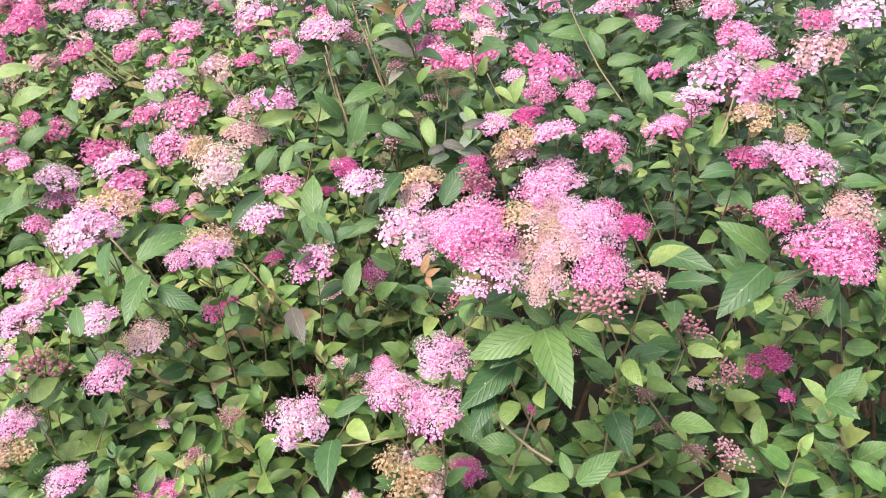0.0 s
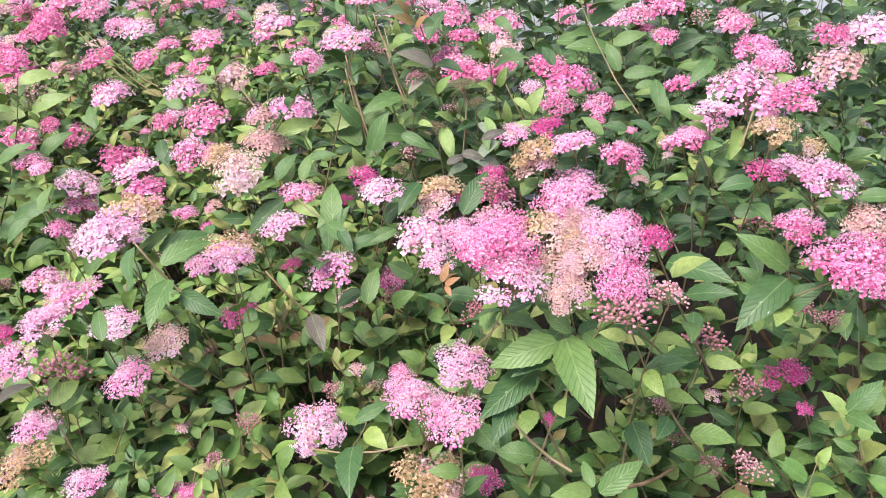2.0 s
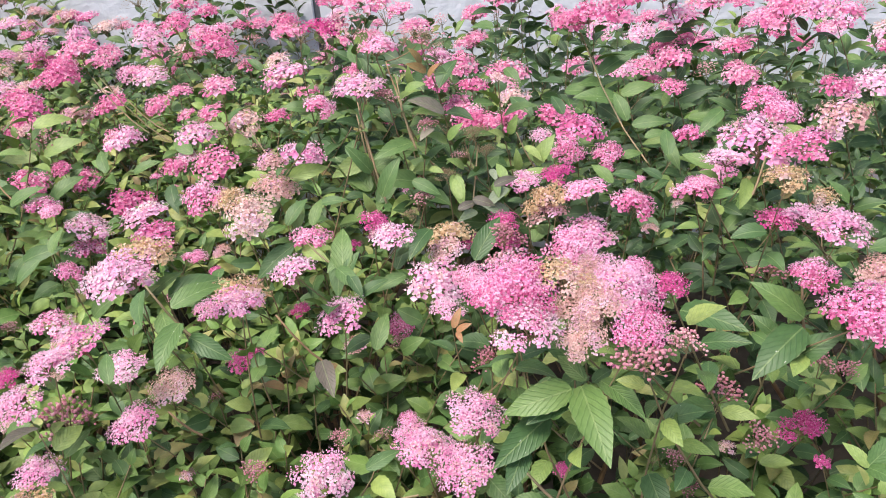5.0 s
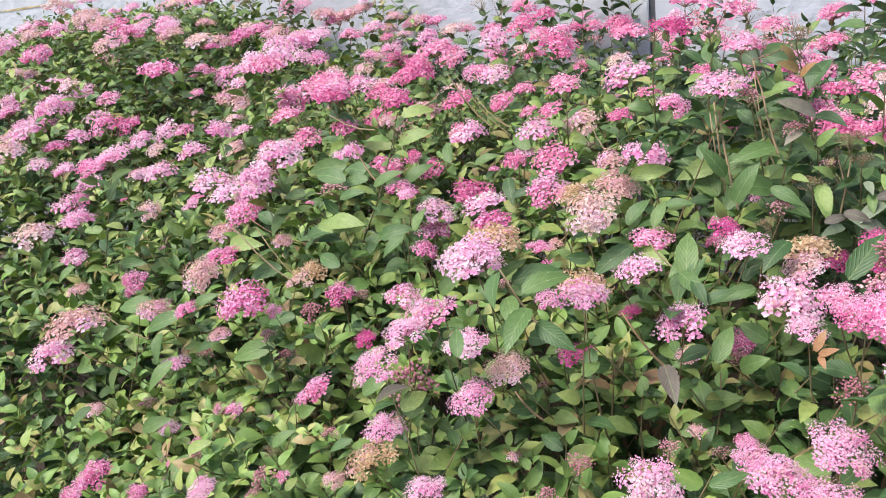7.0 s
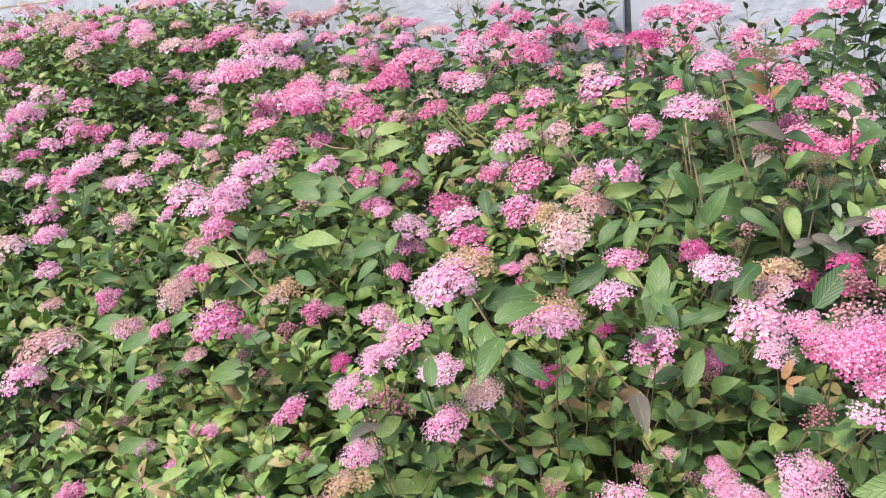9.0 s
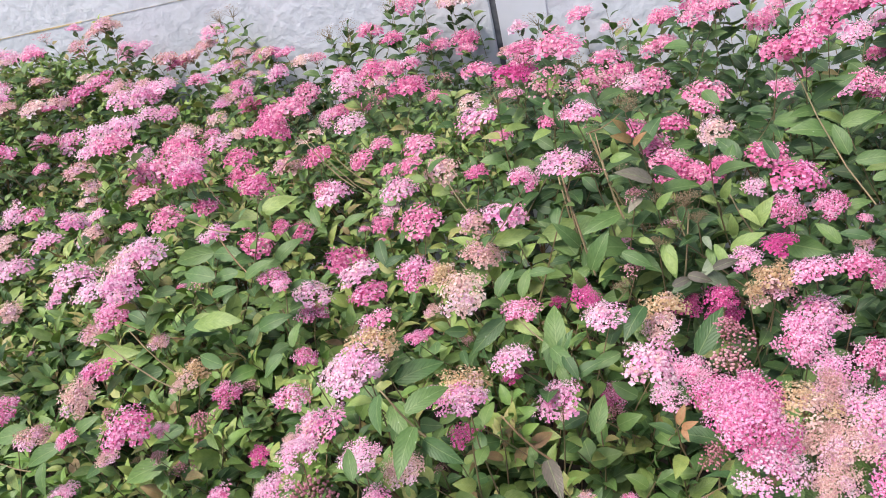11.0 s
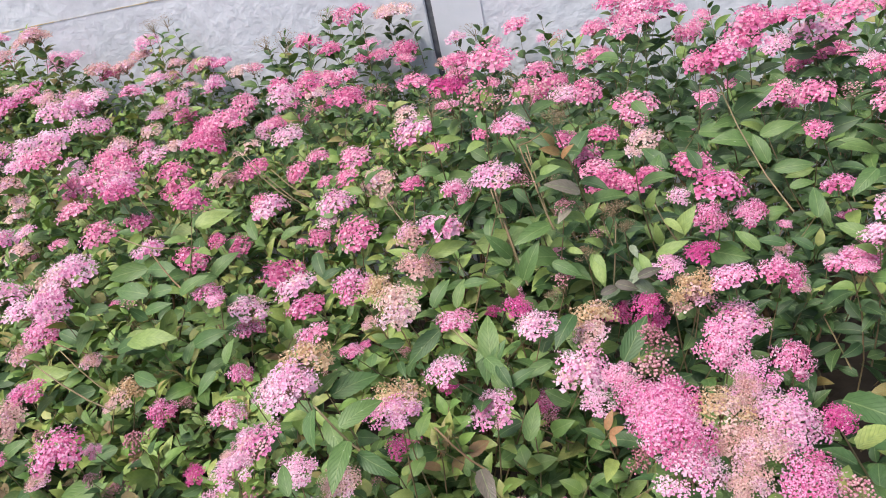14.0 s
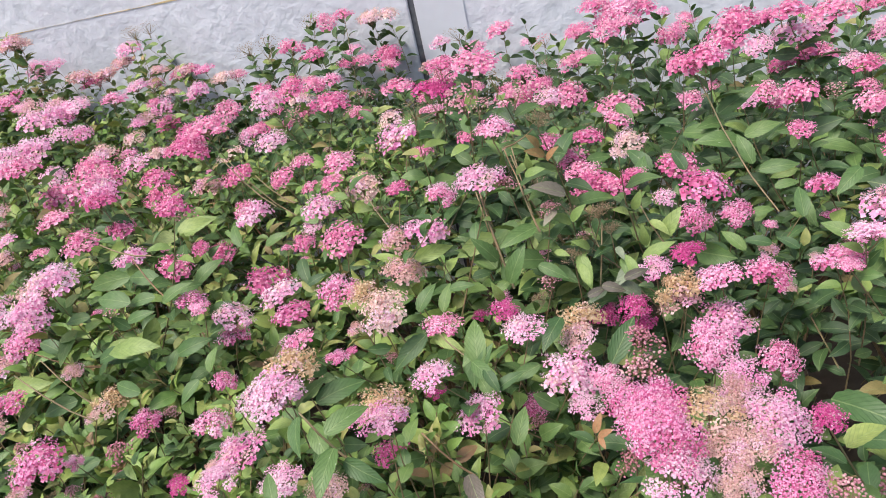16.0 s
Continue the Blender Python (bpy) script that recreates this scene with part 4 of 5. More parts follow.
# conspicuous larger leaves: foot, tip, colour
BIG_SHAPES = [leaf_shape(15, w, fo, d, True, tw) for w, fo, d, tw in ((0.225, 0.26, 0.14, 0.1), (0.205, 0.32, 0.10, -0.1))]
BIG_MESH = {kind: [mesh_from("leaf", v.tolist(), f, [LEAF_BIG[kind]], uvs=uv, smooth=True) for v, f, uv in BIG_SHAPES] for kind in LEAF_BIG}


def big_leaf(foot, tip, kind):
    foot, tip = np.array(foot), np.array(tip)
    k = owner(foot[0], foot[1])
    size = float(np.linalg.norm(tip - foot))
    m = frame_of(tip - foot, np.array([-0.1, -0.75, 0.8]) + rng.normal(size=3) * 0.12)
    ob = part("leaf", BIG_MESH[kind][rng.integers(2)], shrubs[k])
    ob.matrix_basis = Matrix([[*(m[i] * size), foot[i] - (PLANTS[k][0], PLANTS[k][1], 0.04)[i]] for i in range(3)] + [[0, 0, 0, 1]])


big_leaf((0.048, 0.543, 0.930), (0.059, 0.468, 0.908), "green")
big_leaf((0.064, 0.543, 0.934), (0.092, 0.501, 0.925), "green")
big_leaf((0.041, 0.542, 0.928), (-0.017, 0.530, 0.916), "green")
big_leaf((0.044, 0.549, 0.920), (0.001, 0.525, 0.909), "dark")
big_leaf((0.022, 0.552, 0.896), (-0.028, 0.512, 0.876), "dark")
big_leaf((0.000, 0.538, 0.876), (-0.018, 0.499, 0.861), "dark")
big_leaf((0.053, 0.549, 0.931), (0.032, 0.571, 0.944), "green")
big_leaf((0.288, 0.690, 0.895), (0.240, 0.706, 0.932), "green")
big_leaf((0.286, 0.686, 0.887), (0.225, 0.643, 0.860), "dark")
big_leaf((0.271, 0.673, 0.855), (0.316, 0.663, 0.893), "dark")
big_leaf((0.198, 0.722, 0.854), (0.241, 0.693, 0.869), "dark")
big_leaf((0.190, 0.778, 0.864), (0.245, 0.716, 0.869), "dark")
big_leaf((-0.324, 0.666, 0.947), (-0.333, 0.611, 0.925), "green")
big_leaf((-0.331, 0.670, 0.962), (-0.289, 0.704, 0.970), "green")
big_leaf((-0.362, 0.686, 0.975), (-0.354, 0.644, 0.956), "green")
big_leaf((-0.316, 0.662, 0.933), (-0.272, 0.645, 0.914), "dark")
big_leaf((-0.179, 1.109, 0.950), (-0.238, 1.086, 0.979), "green")
big_leaf((-0.180, 1.111, 0.956), (-0.115, 1.123, 0.973), "green")
big_leaf((-0.170, 1.055, 0.913), (-0.134, 1.074, 0.954), "green")
big_leaf((-0.193, 0.898, 0.912), (-0.217, 0.865, 0.900), "green")
big_leaf((-0.198, 0.863, 0.886), (-0.176, 0.882, 0.919), "green")
big_leaf((-0.204, 0.869, 0.902), (-0.170, 0.834, 0.886), "green")
big_leaf((-0.088, 0.900, 0.933), (-0.114, 0.856, 0.914), "dark")
big_leaf((0.140, 1.400, 0.979), (0.208, 1.358, 0.973), "green")
big_leaf((0.058, 0.431, 0.867), (0.092, 0.442, 0.886), "green")
big_leaf((0.052, 0.433, 0.868), (0.021, 0.419, 0.879), "yellow")
big_leaf((0.054, 0.434, 0.870), (0.049, 0.456, 0.877), "green")
big_leaf((-0.138, 0.516, 0.852), (-0.136, 0.460, 0.850), "dark")
big_leaf((-0.142, 0.561, 0.843), (-0.111, 0.574, 0.852), "green")
big_leaf((-0.372, 0.488, 0.957), (-0.385, 0.453, 0.964), "grey")
big_leaf((-0.195, 0.679, 0.887), (-0.178, 0.636, 0.871), "grey")
big_leaf((-0.061, 0.725, 0.889), (-0.052, 0.736, 0.908), "bronze")
big_leaf((-0.058, 0.723, 0.886), (-0.041, 0.719, 0.897), "bronze")
big_leaf((-0.057, 0.723, 0.886), (-0.052, 0.708, 0.880), "bronze")
big_leaf((0.290, 0.541, 0.835), (0.319, 0.547, 0.863), "green")
big_leaf((0.289, 0.540, 0.833), (0.274, 0.559, 0.847), "yellow")
big_leaf((0.289, 0.540, 0.833), (0.302, 0.509, 0.840), "green")
big_leaf((0.205, 0.664, 0.808), (0.235, 0.644, 0.813), "yellow")
big_leaf((0.199, 0.664, 0.805), (0.157, 0.667, 0.810), "green")
big_leaf((0.155, 0.624, 0.803), (0.178, 0.596, 0.810), "yellow")
big_leaf((-0.175, 1.068, 0.929), (-0.230, 1.089, 0.981), "green")
big_leaf((-0.389, 0.746, 0.865), (-0.373, 0.766, 0.889), "green")
big_leaf((-0.408, 0.800, 0.915), (-0.377, 0.826, 0.932), "green")
big_leaf((-0.392, 0.804, 0.910), (-0.333, 0.834, 0.917), "green")
big_leaf((-0.378, 0.750, 0.917), (-0.353, 0.706, 0.897), "green")
big_leaf((0.200, 1.399, 1.003), (0.267, 1.397, 1.041), "green")
big_leaf((0.208, 1.393, 0.989), (0.158, 1.370, 0.993), "green")
big_leaf((0.222, 1.330, 0.971), (0.146, 1.327, 0.986), "green")
big_leaf((0.227, 1.332, 0.980), (0.282, 1.326, 0.997), "green")
big_leaf((0.232, 1.263, 0.945), (0.291, 1.251, 0.950), "green")
big_leaf((0.231, 1.296, 0.943), (0.215, 1.336, 0.985), "green")
big_leaf((-0.646, 1.061, 1.072), (-0.658, 1.016, 1.071), "green")
big_leaf((-0.640, 1.061, 1.062), (-0.594, 1.088, 1.067), "yellow")
big_leaf((-0.401, 0.648, 0.893), (-0.415, 0.683, 0.910), "green")
big_leaf((-0.175, 1.079, 0.978), (-0.234, 1.063, 0.957), "yellow")
big_leaf((-0.178, 1.058, 0.934), (-0.221, 1.104, 0.966), "green")
big_leaf((-0.173, 1.073, 0.963), (-0.117, 1.084, 0.979), "green")
big_leaf((-0.168, 1.051, 0.917), (-0.139, 1.089, 0.952), "green")
big_leaf((-0.162, 1.051, 0.916), (-0.191, 1.036, 0.900), "green")
big_leaf((-0.128, 1.060, 0.926), (-0.077, 1.040, 0.916), "dark")
big_leaf((-0.065, 1.095, 0.905), (-0.053, 1.060, 0.877), "yellow")
big_leaf((-0.047, 0.923, 0.961), (-0.056, 0.948, 0.981), "yellow")
big_leaf((-0.092, 1.120, 0.919), (-0.071, 1.107, 0.911), "yellow")
big_leaf((0.027, 1.102, 0.921), (0.045, 1.122, 0.941), "yellow")
big_leaf((-0.034, 0.762, 0.949), (-0.003, 0.798, 0.984), "dark")
big_leaf((-0.197, 0.867, 0.897), (-0.200, 0.917, 0.938), "green")
big_leaf((-0.205, 0.906, 0.902), (-0.208, 0.862, 0.865), "green")
big_leaf((-0.261, 0.941, 0.900), (-0.222, 0.921, 0.888), "yellow")
big_leaf((-0.273, 0.941, 0.906), (-0.320, 0.910, 0.874), "dark")
big_leaf((-0.252, 0.979, 0.917), (-0.239, 1.011, 0.946), "green")
big_leaf((-0.136, 0.903, 0.879), (-0.113, 0.939, 0.912), "dark")
big_leaf((-0.121, 0.871, 0.886), (-0.163, 0.860, 0.871), "green")
big_leaf((-0.239, 0.995, 0.943), (-0.201, 0.993, 0.946), "green")
big_leaf((-0.288, 0.987, 0.917), (-0.262, 1.017, 0.946), "green")
big_leaf((-0.177, 0.840, 0.875), (-0.140, 0.853, 0.891), "dark")
big_leaf((-0.188, 0.854, 0.900), (-0.170, 0.827, 0.880), "dark")
big_leaf((-0.157, 0.789, 0.830), (-0.143, 0.825, 0.861), "green")
big_leaf((-0.199, 0.918, 0.811), (-0.216, 0.944, 0.830), "green")
big_leaf((0.008, 0.857, 1.001), (-0.002, 0.879, 1.019), "yellow")
big_leaf((-0.007, 0.856, 0.999), (0.022, 0.860, 1.006), "grey")
big_leaf((-0.843, 1.394, 0.927), (-0.924, 1.405, 0.927), "yellow")
big_leaf((-0.832, 1.402, 0.932), (-0.760, 1.418, 0.955), "yellow")
big_leaf((-0.835, 1.393, 0.914), (-0.819, 1.337, 0.869), "green")
big_leaf((-0.733, 1.211, 0.904), (-0.683, 1.242, 0.937), "green")
big_leaf((-0.828, 1.182, 0.951), (-0.913, 1.181, 0.940), "green")
big_leaf((-0.871, 1.311, 0.943), (-0.932, 1.281, 0.910), "dark")
big_leaf((-0.784, 1.192, 0.932), (-0.855, 1.211, 0.939), "green")
big_leaf((-0.718, 1.063, 0.961), (-0.771, 1.062, 0.953), "green")
big_leaf((-0.709, 1.063, 0.949), (-0.660, 1.081, 0.970), "green")
big_leaf((-0.906, 1.100, 0.902), (-0.929, 1.054, 0.861), "green")
big_leaf((-0.860, 1.092, 0.858), (-0.809, 1.099, 0.871), "yellow")
big_leaf((-0.734, 1.019, 0.895), (-0.810, 1.025, 0.891), "yellow")
big_leaf((-0.749, 1.044, 0.965), (-0.818, 1.062, 0.972), "green")
big_leaf((-0.695, 1.029, 0.873), (-0.637, 1.040, 0.889), "green")
big_leaf((-0.503, 0.788, 0.980), (-0.497, 0.813, 1.002), "green")
big_leaf((-0.870, 1.099, 0.924), (-0.921, 1.099, 0.918), "green")
big_leaf((-0.707, 1.009, 0.853), (-0.696, 1.041, 0.881), "green")
big_leaf((-0.863, 1.068, 0.856), (-0.797, 1.074, 0.869), "dark")
big_leaf((-0.514, 0.779, 0.977), (-0.537, 0.759, 0.957), "green")
big_leaf((-0.713, 1.384, 0.895), (-0.737, 1.427, 0.928), "green")
big_leaf((-0.659, 1.376, 0.893), (-0.608, 1.388, 0.909), "green")
big_leaf((-0.552, 1.403, 0.914), (-0.598, 1.438, 0.937), "green")
big_leaf((-0.561, 1.292, 0.891), (-0.540, 1.245, 0.854), "dark")
big_leaf((-0.512, 1.170, 0.895), (-0.478, 1.180, 0.907), "dark")
big_leaf((-0.649, 1.081, 0.910), (-0.611, 1.091, 0.923), "dark")
big_leaf((0.042, 1.208, 0.968), (0.059, 1.248, 1.004), "green")
big_leaf((0.235, 1.030, 0.964), (0.238, 1.066, 0.994), "green")
big_leaf((0.248, 1.102, 0.960), (0.260, 1.065, 0.930), "green")
big_leaf((0.233, 1.172, 0.950), (0.269, 1.172, 0.955), "green")
big_leaf((0.182, 1.108, 0.940), (0.218, 1.110, 0.946), "green")
big_leaf((0.382, 1.482, 0.890), (0.453, 1.449, 0.872), "green")
big_leaf((0.305, 1.034, 1.020), (0.269, 1.012, 0.997), "green")
big_leaf((0.267, 0.934, 0.974), (0.233, 0.957, 0.989), "green")
big_leaf((0.283, 1.267, 0.971), (0.298, 1.291, 0.993), "green")
big_leaf((0.418, 1.524, 0.874), (0.440, 1.557, 0.904), "green")
big_leaf((0.188, 1.004, 0.944), (0.154, 1.016, 0.950), "dark")
big_leaf((0.156, 1.007, 0.938), (0.131, 1.034, 0.958), "green")
big_leaf((0.087, 1.122, 0.938), (0.081, 1.152, 0.962), "green")
big_leaf((0.037, 1.112, 0.944), (0.038, 1.081, 0.919), "yellow")
big_leaf((0.209, 0.956, 0.957), (0.186, 0.973, 0.969), "dark")
big_leaf((0.113, 1.197, 0.988), (0.099, 1.230, 1.013), "dark")
big_leaf((0.146, 1.158, 0.970), (0.178, 1.141, 0.959), "green")
big_leaf((0.047, 1.645, 0.980), (0.074, 1.601, 0.947), "green")
big_leaf((0.069, 1.253, 0.974), (0.036, 1.294, 1.003), "dark")
big_leaf((-0.106, 1.083, 0.971), (-0.086, 1.088, 0.978), "yellow")
big_leaf((-0.097, 1.071, 0.944), (-0.076, 1.056, 0.934), "yellow")
big_leaf((-0.082, 1.093, 0.903), (-0.064, 1.080, 0.894), "yellow")
big_leaf((-0.011, 1.097, 0.908), (0.010, 1.102, 0.916), "yellow")
big_leaf((0.021, 1.114, 0.946), (0.036, 1.087, 0.925), "yellow")
big_leaf((0.035, 1.107, 0.934), (0.057, 1.113, 0.941), "yellow")
big_leaf((0.005, 1.141, 0.962), (0.028, 1.134, 0.959), "yellow")
big_leaf((0.045, 1.099, 0.918), (0.073, 1.103, 0.925), "yellow")
big_leaf((-0.046, 1.132, 0.943), (-0.025, 1.114, 0.930), "yellow")
big_leaf((-0.033, 0.914, 0.963), (-0.005, 0.903, 0.957), "grey")
big_leaf((-0.052, 0.908, 0.953), (-0.027, 0.913, 0.960), "grey")
big_leaf((-0.017, 1.117, 0.911), (-0.005, 1.092, 0.891), "green")
big_leaf((0.072, 1.127, 0.945), (0.069, 1.155, 0.969), "green")
big_leaf((-0.050, 1.158, 0.972), (-0.069, 1.177, 0.986), "yellow")
big_leaf((-0.028, 1.125, 0.927), (-0.054, 1.116, 0.916), "green")
big_leaf((-0.789, 0.833, 0.774), (-0.865, 0.817, 0.751), "green")
big_leaf((-0.817, 0.845, 0.758), (-0.787, 0.805, 0.729), "green")
big_leaf((-0.949, 0.851, 0.816), (-0.908, 0.869, 0.837), "green")
big_leaf((-1.078, 0.896, 0.791), (-1.156, 0.885, 0.788), "green")
big_leaf((-0.963, 0.833, 0.810), (-1.027, 0.816, 0.787), "green")
big_leaf((-1.029, 0.848, 0.768), (-1.012, 0.806, 0.736), "green")
big_leaf((-0.951, 0.783, 0.758), (-0.980, 0.746, 0.724), "green")
big_leaf((-1.062, 0.818, 0.781), (-1.034, 0.791, 0.763), "yellow")
big_leaf((-1.069, 0.781, 0.739), (-1.061, 0.749, 0.713), "yellow")
big_leaf((-0.901, 0.841, 0.768), (-0.947, 0.828, 0.751), "dark")
big_leaf((-0.974, 0.997, 0.868), (-0.899, 0.992, 0.870), "yellow")
big_leaf((-0.938, 0.978, 0.837), (-0.963, 0.952, 0.812), "green")
big_leaf((-0.887, 1.012, 0.819), (-0.956, 1.003, 0.803), "green")
big_leaf((-0.873, 0.954, 0.820), (-0.853, 0.932, 0.805), "green")
big_leaf((-0.741, 0.878, 0.786), (-0.718, 0.857, 0.772), "yellow")
big_leaf((-0.774, 1.008, 0.904), (-0.703, 1.002, 0.908), "yellow")
big_leaf((-0.758, 1.032, 0.939), (-0.711, 1.037, 0.949), "green")
big_leaf((-0.857, 1.082, 0.848), (-0.795, 1.073, 0.848), "dark")
big_leaf((-0.871, 1.064, 0.830), (-0.851, 1.085, 0.850), "dark")
big_leaf((-1.529, 1.213, 0.784), (-1.472, 1.185, 0.750), "dark")
big_leaf((-0.769, 0.868, 0.806), (-0.820, 0.861, 0.794), "green")
big_leaf((-0.742, 0.972, 0.846), (-0.794, 0.992, 0.856), "green")
big_leaf((-1.465, 1.071, 0.774), (-1.495, 1.043, 0.746), "green")
big_leaf((-1.089, 0.786, 0.783), (-1.044, 0.803, 0.803), "green")
big_leaf((-0.551, 0.684, 0.808), (-0.519, 0.705, 0.830), "green")
big_leaf((-0.500, 0.693, 0.776), (-0.476, 0.715, 0.797), "green")
big_leaf((-0.678, 0.651, 0.737), (-0.651, 0.669, 0.755), "green")
big_leaf((-1.026, 0.755, 0.642), (-0.974, 0.770, 0.661), "green")
big_leaf((-1.086, 0.726, 0.695), (-1.116, 0.698, 0.668), "green")
big_leaf((-0.750, 0.584, 0.765), (-0.718, 0.595, 0.778), "yellow")
big_leaf((-0.555, 0.649, 0.766), (-0.583, 0.638, 0.753), "green")

# a withered shoot among yellowing leaves: greyed and silvery leaves, a few bronze ones
big_leaf((-0.063, 1.015, 1.049), (-0.108, 1.000, 1.074), "ash")
big_leaf((0.016, 0.971, 0.912), (-0.025, 0.958, 0.941), "silver")
big_leaf((-0.029, 0.968, 0.926), (-0.054, 0.944, 0.923), "silver")
big_leaf((-0.007, 0.994, 0.974), (0.000, 0.974, 0.964), "silver")
big_leaf((0.014, 0.987, 0.949), (-0.017, 0.957, 0.933), "silver")
big_leaf((-0.055, 0.984, 0.975), (-0.046, 0.952, 0.938), "yellow")
big_leaf((-0.087, 0.981, 0.985), (-0.068, 0.968, 0.983), "yellow")
big_leaf((-0.110, 0.971, 0.974), (-0.073, 0.955, 0.957), "green")
big_leaf((-0.107, 0.992, 1.019), (-0.155, 0.961, 1.010), "green")
big_leaf((-0.150, 0.956, 0.960), (-0.122, 0.969, 1.011), "green")
big_leaf((-0.161, 0.967, 0.990), (-0.190, 0.962, 1.030), "green")
big_leaf((-0.161, 0.945, 0.941), (-0.172, 0.941, 0.973), "yellow")
big_leaf((0.030, 0.999, 0.968), (0.028, 0.997, 1.000), "yellow")
big_leaf((0.040, 1.014, 0.996), (0.062, 0.995, 0.980), "yellow")
big_leaf((0.054, 1.006, 0.971), (0.080, 1.013, 1.011), "yellow")
big_leaf((0.024, 0.991, 0.951), (0.067, 0.992, 0.972), "yellow")
big_leaf((0.021, 1.018, 1.013), (0.032, 1.015, 1.040), "yellow")
big_leaf((0.013, 1.015, 1.011), (-0.007, 1.000, 1.025), "yellow")
big_leaf((-0.000, 0.990, 0.961), (0.001, 0.965, 0.943), "green")
big_leaf((-0.060, 1.001, 1.016), (-0.040, 0.999, 1.039), "yellow")
big_leaf((-0.103, 1.023, 1.087), (-0.105, 1.018, 1.114), "yellow")
big_leaf((-0.112, 1.019, 1.082), (-0.084, 1.013, 1.091), "yellow")
big_leaf((-0.081, 1.032, 1.094), (-0.063, 1.027, 1.113), "bronze")
big_leaf((-0.089, 1.037, 1.111), (-0.103, 1.028, 1.135), "bronze")
big_leaf((-0.083, 1.034, 1.101), (-0.108, 1.019, 1.116), "bronze")
big_leaf((-0.079, 1.005, 1.034), (-0.096, 0.980, 1.025), "ash")
big_leaf((-0.042, 0.989, 0.980), (-0.063, 0.976, 0.999), "yellow")

# long bare shoots that show between the leaves: lower end, upper end, thickness
def twig(a, b, r, mat):
    a, b = np.array(a), np.array(b)
    k = owner(a[0], a[1])
    off = np.array([PLANTS[k][0], PLANTS[k][1], 0.04])
    sag = np.array([0, 0, -0.08]) * np.linalg.norm(b - a)
    t = Soup()
    t.tube([a - off, a * 0.67 + b * 0.33 + sag * 0.9 - off, a * 0.33 + b * 0.67 + sag * 0.9 - off, b - off], [r, r * 0.92, r * 0.85, r * 0.7], 0, 6)
    part("stem", t.mesh("stem", [mat], True), shrubs[k])


twig((-0.567, 1.345, 0.956), (-0.678, 1.376, 1.072), 0.0011, STALK)
twig((-0.349, 1.200, 0.947), (-0.399, 1.254, 1.005), 0.0013, STALK)
twig((-0.164, 1.063, 0.903), (-0.184, 1.075, 1.059), 0.0016, STALK)
twig((-0.113, 1.176, 0.906), (-0.141, 1.215, 1.063), 0.0013, STALK)
twig((-0.192, 0.694, 0.872), (-0.237, 0.693, 0.935), 0.0013, TWIG)
twig((-0.311, 0.678, 0.913), (-0.360, 0.689, 0.979), 0.0015, STALK)
twig((0.242, 1.187, 0.903), (0.169, 1.394, 1.078), 0.0014, STALK)
twig((-0.168, 1.077, 0.902), (-0.192, 1.102, 1.039), 0.0016, STALK)
twig((0.048, 0.516, 0.809), (-0.001, 0.549, 0.842), 0.0016, STALK)
twig((-0.096, 0.550, 0.820), (-0.188, 0.555, 0.819), 0.0011, STALK)
twig((0.099, 0.530, 0.774), (0.149, 0.563, 0.762), 0.0020, TWIG)
twig((-0.113, 1.228, 0.927), (-0.147, 1.246, 1.039), 0.0014, STALK)
twig((-0.625, 1.405, 0.958), (-0.721, 1.440, 1.061), 0.0015, STALK)
twig((-0.292, 0.584, 0.873), (-0.312, 0.573, 0.908), 0.0012, TWIG)
twig((0.281, 0.836, 0.973), (0.296, 0.846, 1.014), 0.0015, STALK)
twig((0.294, 0.700, 0.874), (0.290, 0.710, 0.934), 0.0016, STALK)
twig((-0.650, 0.991, 1.059), (-0.733, 1.007, 1.081), 0.0013, STALK)
twig((-0.706, 1.072, 0.951), (-0.769, 1.119, 1.008), 0.0015, TWIG)
twig((-0.869, 1.022, 0.799), (-0.962, 1.060, 0.875), 0.0014, STALK)
twig((-0.898, 1.378, 0.961), (-0.952, 1.420, 1.007), 0.0013, TWIG)
twig((-0.204, 0.875, 0.901), (-0.248, 0.910, 0.925), 0.0013, STALK)
twig((-0.803, 0.929, 0.833), (-0.912, 0.945, 0.918), 0.0014, STALK)
twig((-1.045, 0.834, 0.762), (-1.132, 0.837, 0.800), 0.0013, STALK)
twig((-1.067, 0.787, 0.731), (-1.153, 0.784, 0.760), 0.0014, TWIG)
twig((-0.868, 1.076, 0.838), (-0.990, 1.069, 0.894), 0.0012, TWIG)
twig((-0.655, 1.056, 0.864), (-0.681, 1.091, 0.889), 0.0012, TWIG)
twig((-0.597, 1.430, 0.951), (-0.679, 1.471, 1.008), 0.0013, STALK)
twig((-0.038, 0.971, 0.914), (-0.022, 1.015, 1.002), 0.0014, STALK)
twig((-0.103, 0.999, 1.008), (-0.124, 1.028, 1.082), 0.0017, STALK)
twig((-0.124, 1.028, 1.082), (-0.135, 1.041, 1.117), 0.0011, TWIG)
twig((-0.146, 0.963, 0.948), (-0.173, 1.009, 1.063), 0.0018, STALK)
twig((0.060, 1.011, 0.954), (0.031, 1.030, 1.012), 0.0012, STALK)
twig((-0.135, 1.041, 1.117), (-0.094, 1.057, 1.132), 0.0008, TWIG)
twig((-0.027, 0.997, 0.966), (-0.040, 1.015, 1.013), 0.0010, STALK)

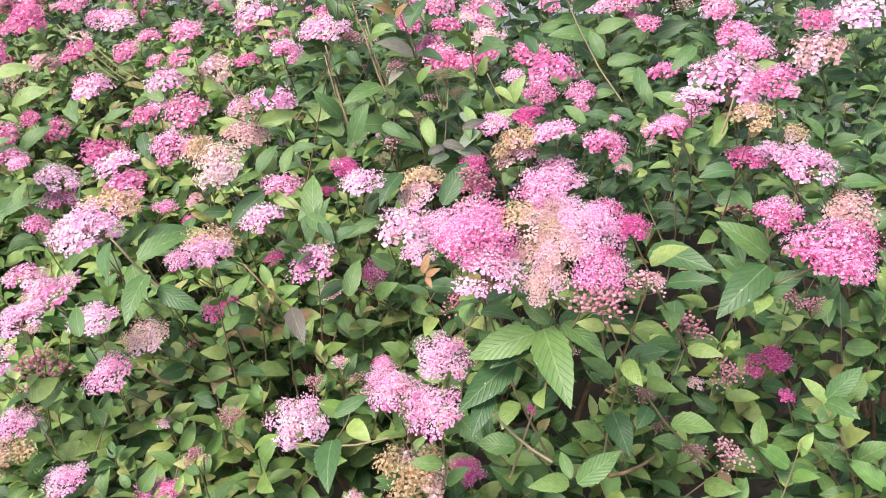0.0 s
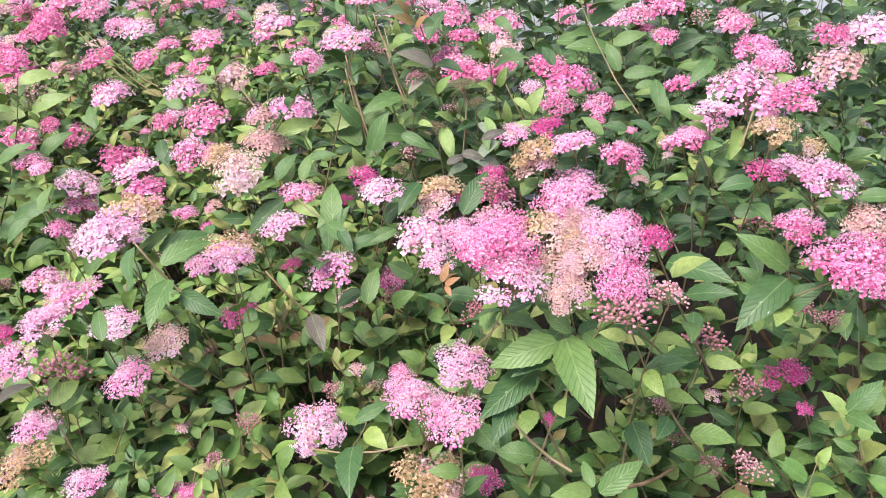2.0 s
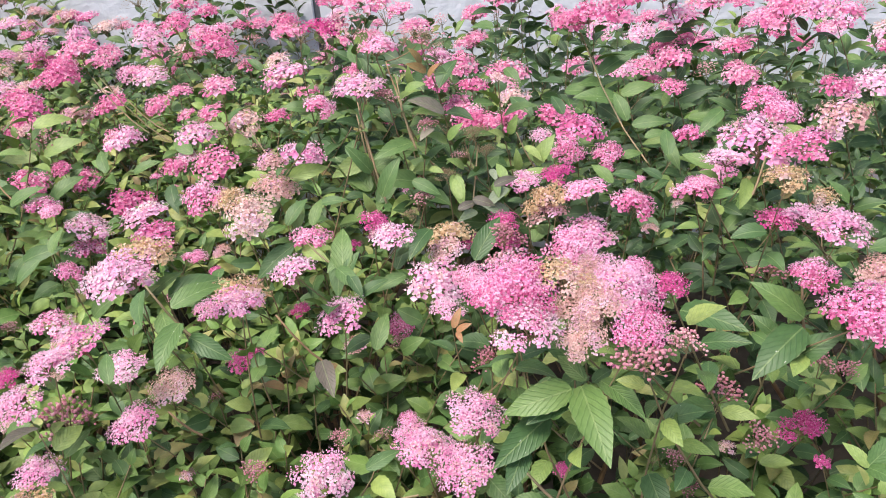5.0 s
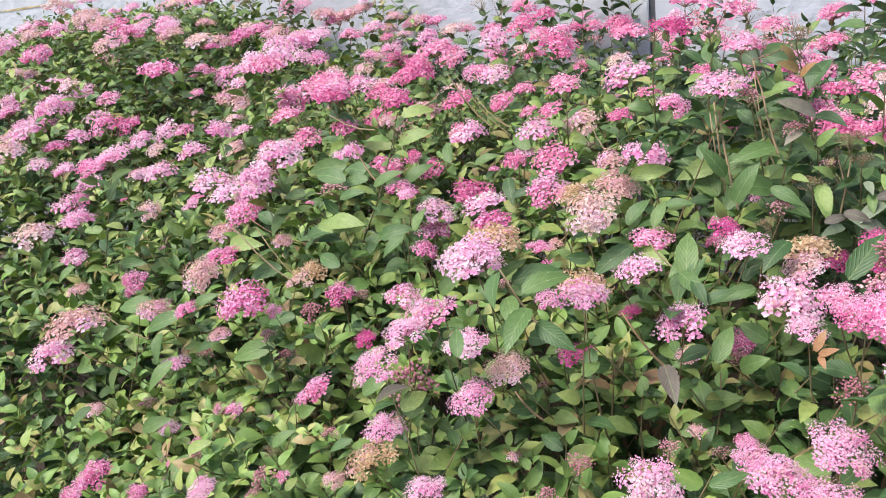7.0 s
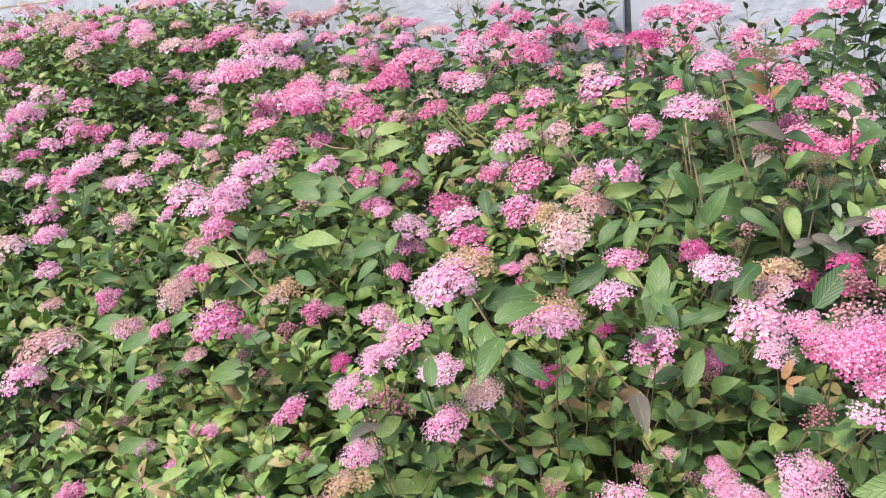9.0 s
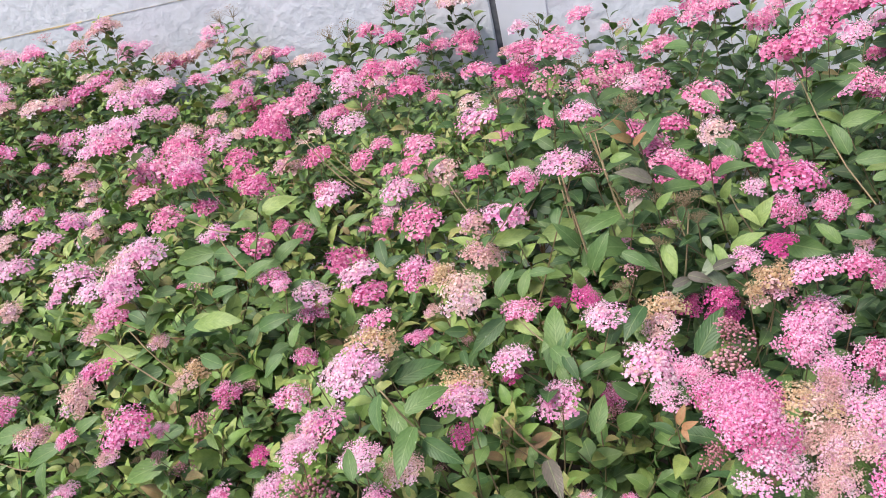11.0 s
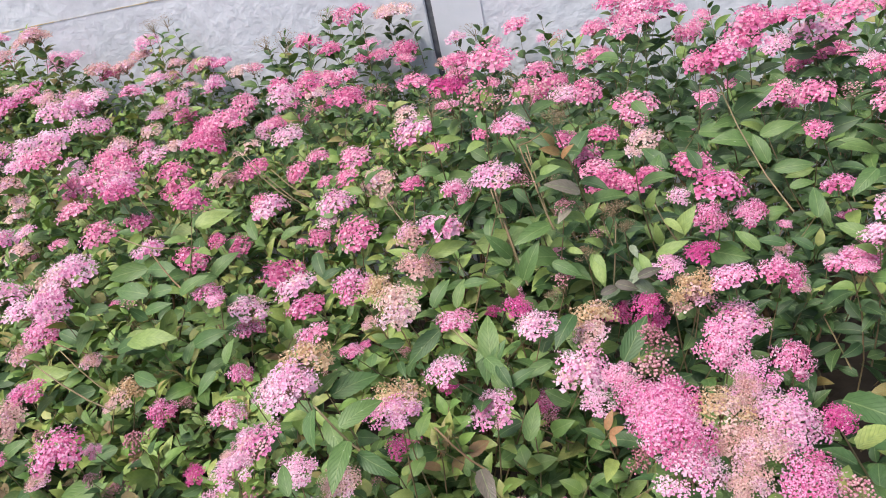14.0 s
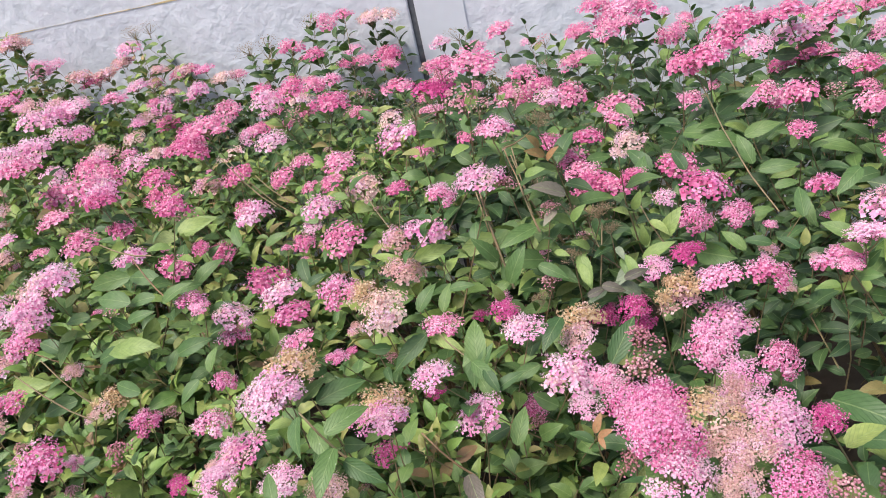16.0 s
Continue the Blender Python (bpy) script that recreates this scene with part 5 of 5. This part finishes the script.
# leafy shoots between the flowers
step = 0.05
for gy in np.arange(0.24, 2.84, step):
    for gx in np.arange(-4.1, 2.4, step):
        x, y = gx + rng.uniform(-0.5, 0.5) * step, gy + rng.uniform(-0.5, 0.5) * step
        if y > 2.8:
            continue
        # the ends of the bed are sparser
        ends = x > 0.45 + 0.5 * y or x < -0.6 - 1.35 * y
        if ends and rng.random() < 0.8:
            continue
        # looser growth with deep gaps
        if x > 0.05 and y > 0.5 and rng.random() < 0.3:
            continue
        k = owner(x, y)
        top = min(canopy(x, y), 1.3) - abs(rng.normal()) * 0.035 + 0.02 + 0.035 * noise.noise((x * 4, y * 4, 0))
        if top < 0.2:
            continue
        # the shoot stays under the flower heads and low on their camera side (-y)
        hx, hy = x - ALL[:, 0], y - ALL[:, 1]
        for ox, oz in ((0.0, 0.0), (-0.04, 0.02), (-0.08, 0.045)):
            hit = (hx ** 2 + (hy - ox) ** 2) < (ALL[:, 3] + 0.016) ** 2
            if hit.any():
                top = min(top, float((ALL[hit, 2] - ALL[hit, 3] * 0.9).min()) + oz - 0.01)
        lean = (rng.normal() * 0.35, rng.normal() * 0.35 - 0.15)
        far = y > 1.5
        if ends:
            shoot(k, np.array([x, y, top]), lean, 0.2, 8, 0.075, 0.0, False, twigs[k])
            continue
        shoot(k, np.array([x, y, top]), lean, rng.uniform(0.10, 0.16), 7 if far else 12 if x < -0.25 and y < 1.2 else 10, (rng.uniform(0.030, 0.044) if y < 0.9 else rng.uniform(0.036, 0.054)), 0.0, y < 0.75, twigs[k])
        # leaves lower down, with their shade put into a darker green
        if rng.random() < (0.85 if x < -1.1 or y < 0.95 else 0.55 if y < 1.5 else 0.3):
            shoot(k, np.array([x + 0.02, y, top - 0.11]), lean, 0.16, 4, 0.05 if x < -1.1 else 0.045, 0.0, False, twigs[k], dark_shaded=True)
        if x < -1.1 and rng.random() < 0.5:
            shoot(k, np.array([x, y, top - 0.27]), lean, 0.25, 4, 0.07, 0.0, False, twigs[k], dark_shaded=True)

# leafy shoots standing up in front of the wall
for tip in ((-1.49, 2.62, 1.19), (-1.45, 2.60, 1.14), (-1.00, 2.60, 1.12), (-0.91, 2.55, 1.09), (-0.84, 2.62, 1.16), (-0.70, 2.50, 1.16), (-1.91, 2.60, 1.30), (-1.31, 2.55, 1.09), (-0.78, 2.50, 1.07), (-0.08, 2.50, 0.93), (0.06, 2.55, 0.94)):
    k = owner(tip[0], tip[1])
    shoot(k, np.array(tip), (rng.normal() * 0.15, rng.normal() * 0.1), 0.34, 16, 0.048, 0.0, False, twigs[k], 50)

# taller leafy shoots of the darker shrub, which hide the foot of the wall
for tip in ((-0.06, 2.40, 0.98), (0.03, 2.30, 0.95), (0.16, 2.23, 0.98), (0.22, 2.26, 1.02), (0.24, 2.14, 0.98), (0.32, 2.03, 0.96), (0.39, 2.04, 0.93), (0.47, 2.17, 0.94), (0.48, 1.92, 0.88), (0.57, 2.08, 0.94), (0.63, 2.09, 0.93), (0.67, 2.11, 0.97), (0.64, 1.97, 0.91), (0.56, 1.94, 0.89), (0.24, 1.88, 0.91), (0.33, 2.01, 0.90), (0.19, 2.20, 0.90), (0.08, 2.30, 0.92), (0.45, 2.30, 0.99), (0.58, 2.21, 0.97), (0.43, 1.91, 0.89), (-0.35, 2.58, 1.02), (-0.16, 2.62, 1.01), (0.31, 2.39, 1.02), (0.39, 2.39, 0.97)):
    k = owner(tip[0], tip[1])
    shoot(k, np.array(tip), (rng.normal() * 0.2, rng.normal() * 0.15 - 0.1), rng.uniform(0.3, 0.42), 17, rng.uniform(0.052, 0.068), 0.0, False, twigs[k], 50)

# main branches from the foot of each shrub
for k, (px, py) in enumerate(PLANTS):
    for i in range(22):
        t = i * 2.39996
        r = 0.48 * math.sqrt((i + 0.5) / 22)
        x, y = px + r * math.cos(t), min(2.76, py + r * math.sin(t))
        z = canopy(x, y) - 0.12
        b = Soup()
        b.tube([(0.15 * (x - px), 0.15 * (y - py), 0), (0.45 * (x - px), 0.45 * (y - py), z * 0.4), (0.8 * (x - px), 0.8 * (y - py), z * 0.75), (x - px, y - py, z)],
               [0.006, 0.005, 0.0035, 0.002], 0, 6)
        part("branch", b.mesh("branch", [TWIG]), shrubs[k])
    tagged(part("twig_growth", twigs[k].mesh("twig_growth", [STALK]), shrubs[k]), kind="stuff")
    tagged(part("foliage", leaves_far[k].mesh("foliage", [LEAF_MANY, LEAF_YOUNG, LEAF_DARK_SHADED], True), shrubs[k], "dense green toothed leaves"), kind="stuff")
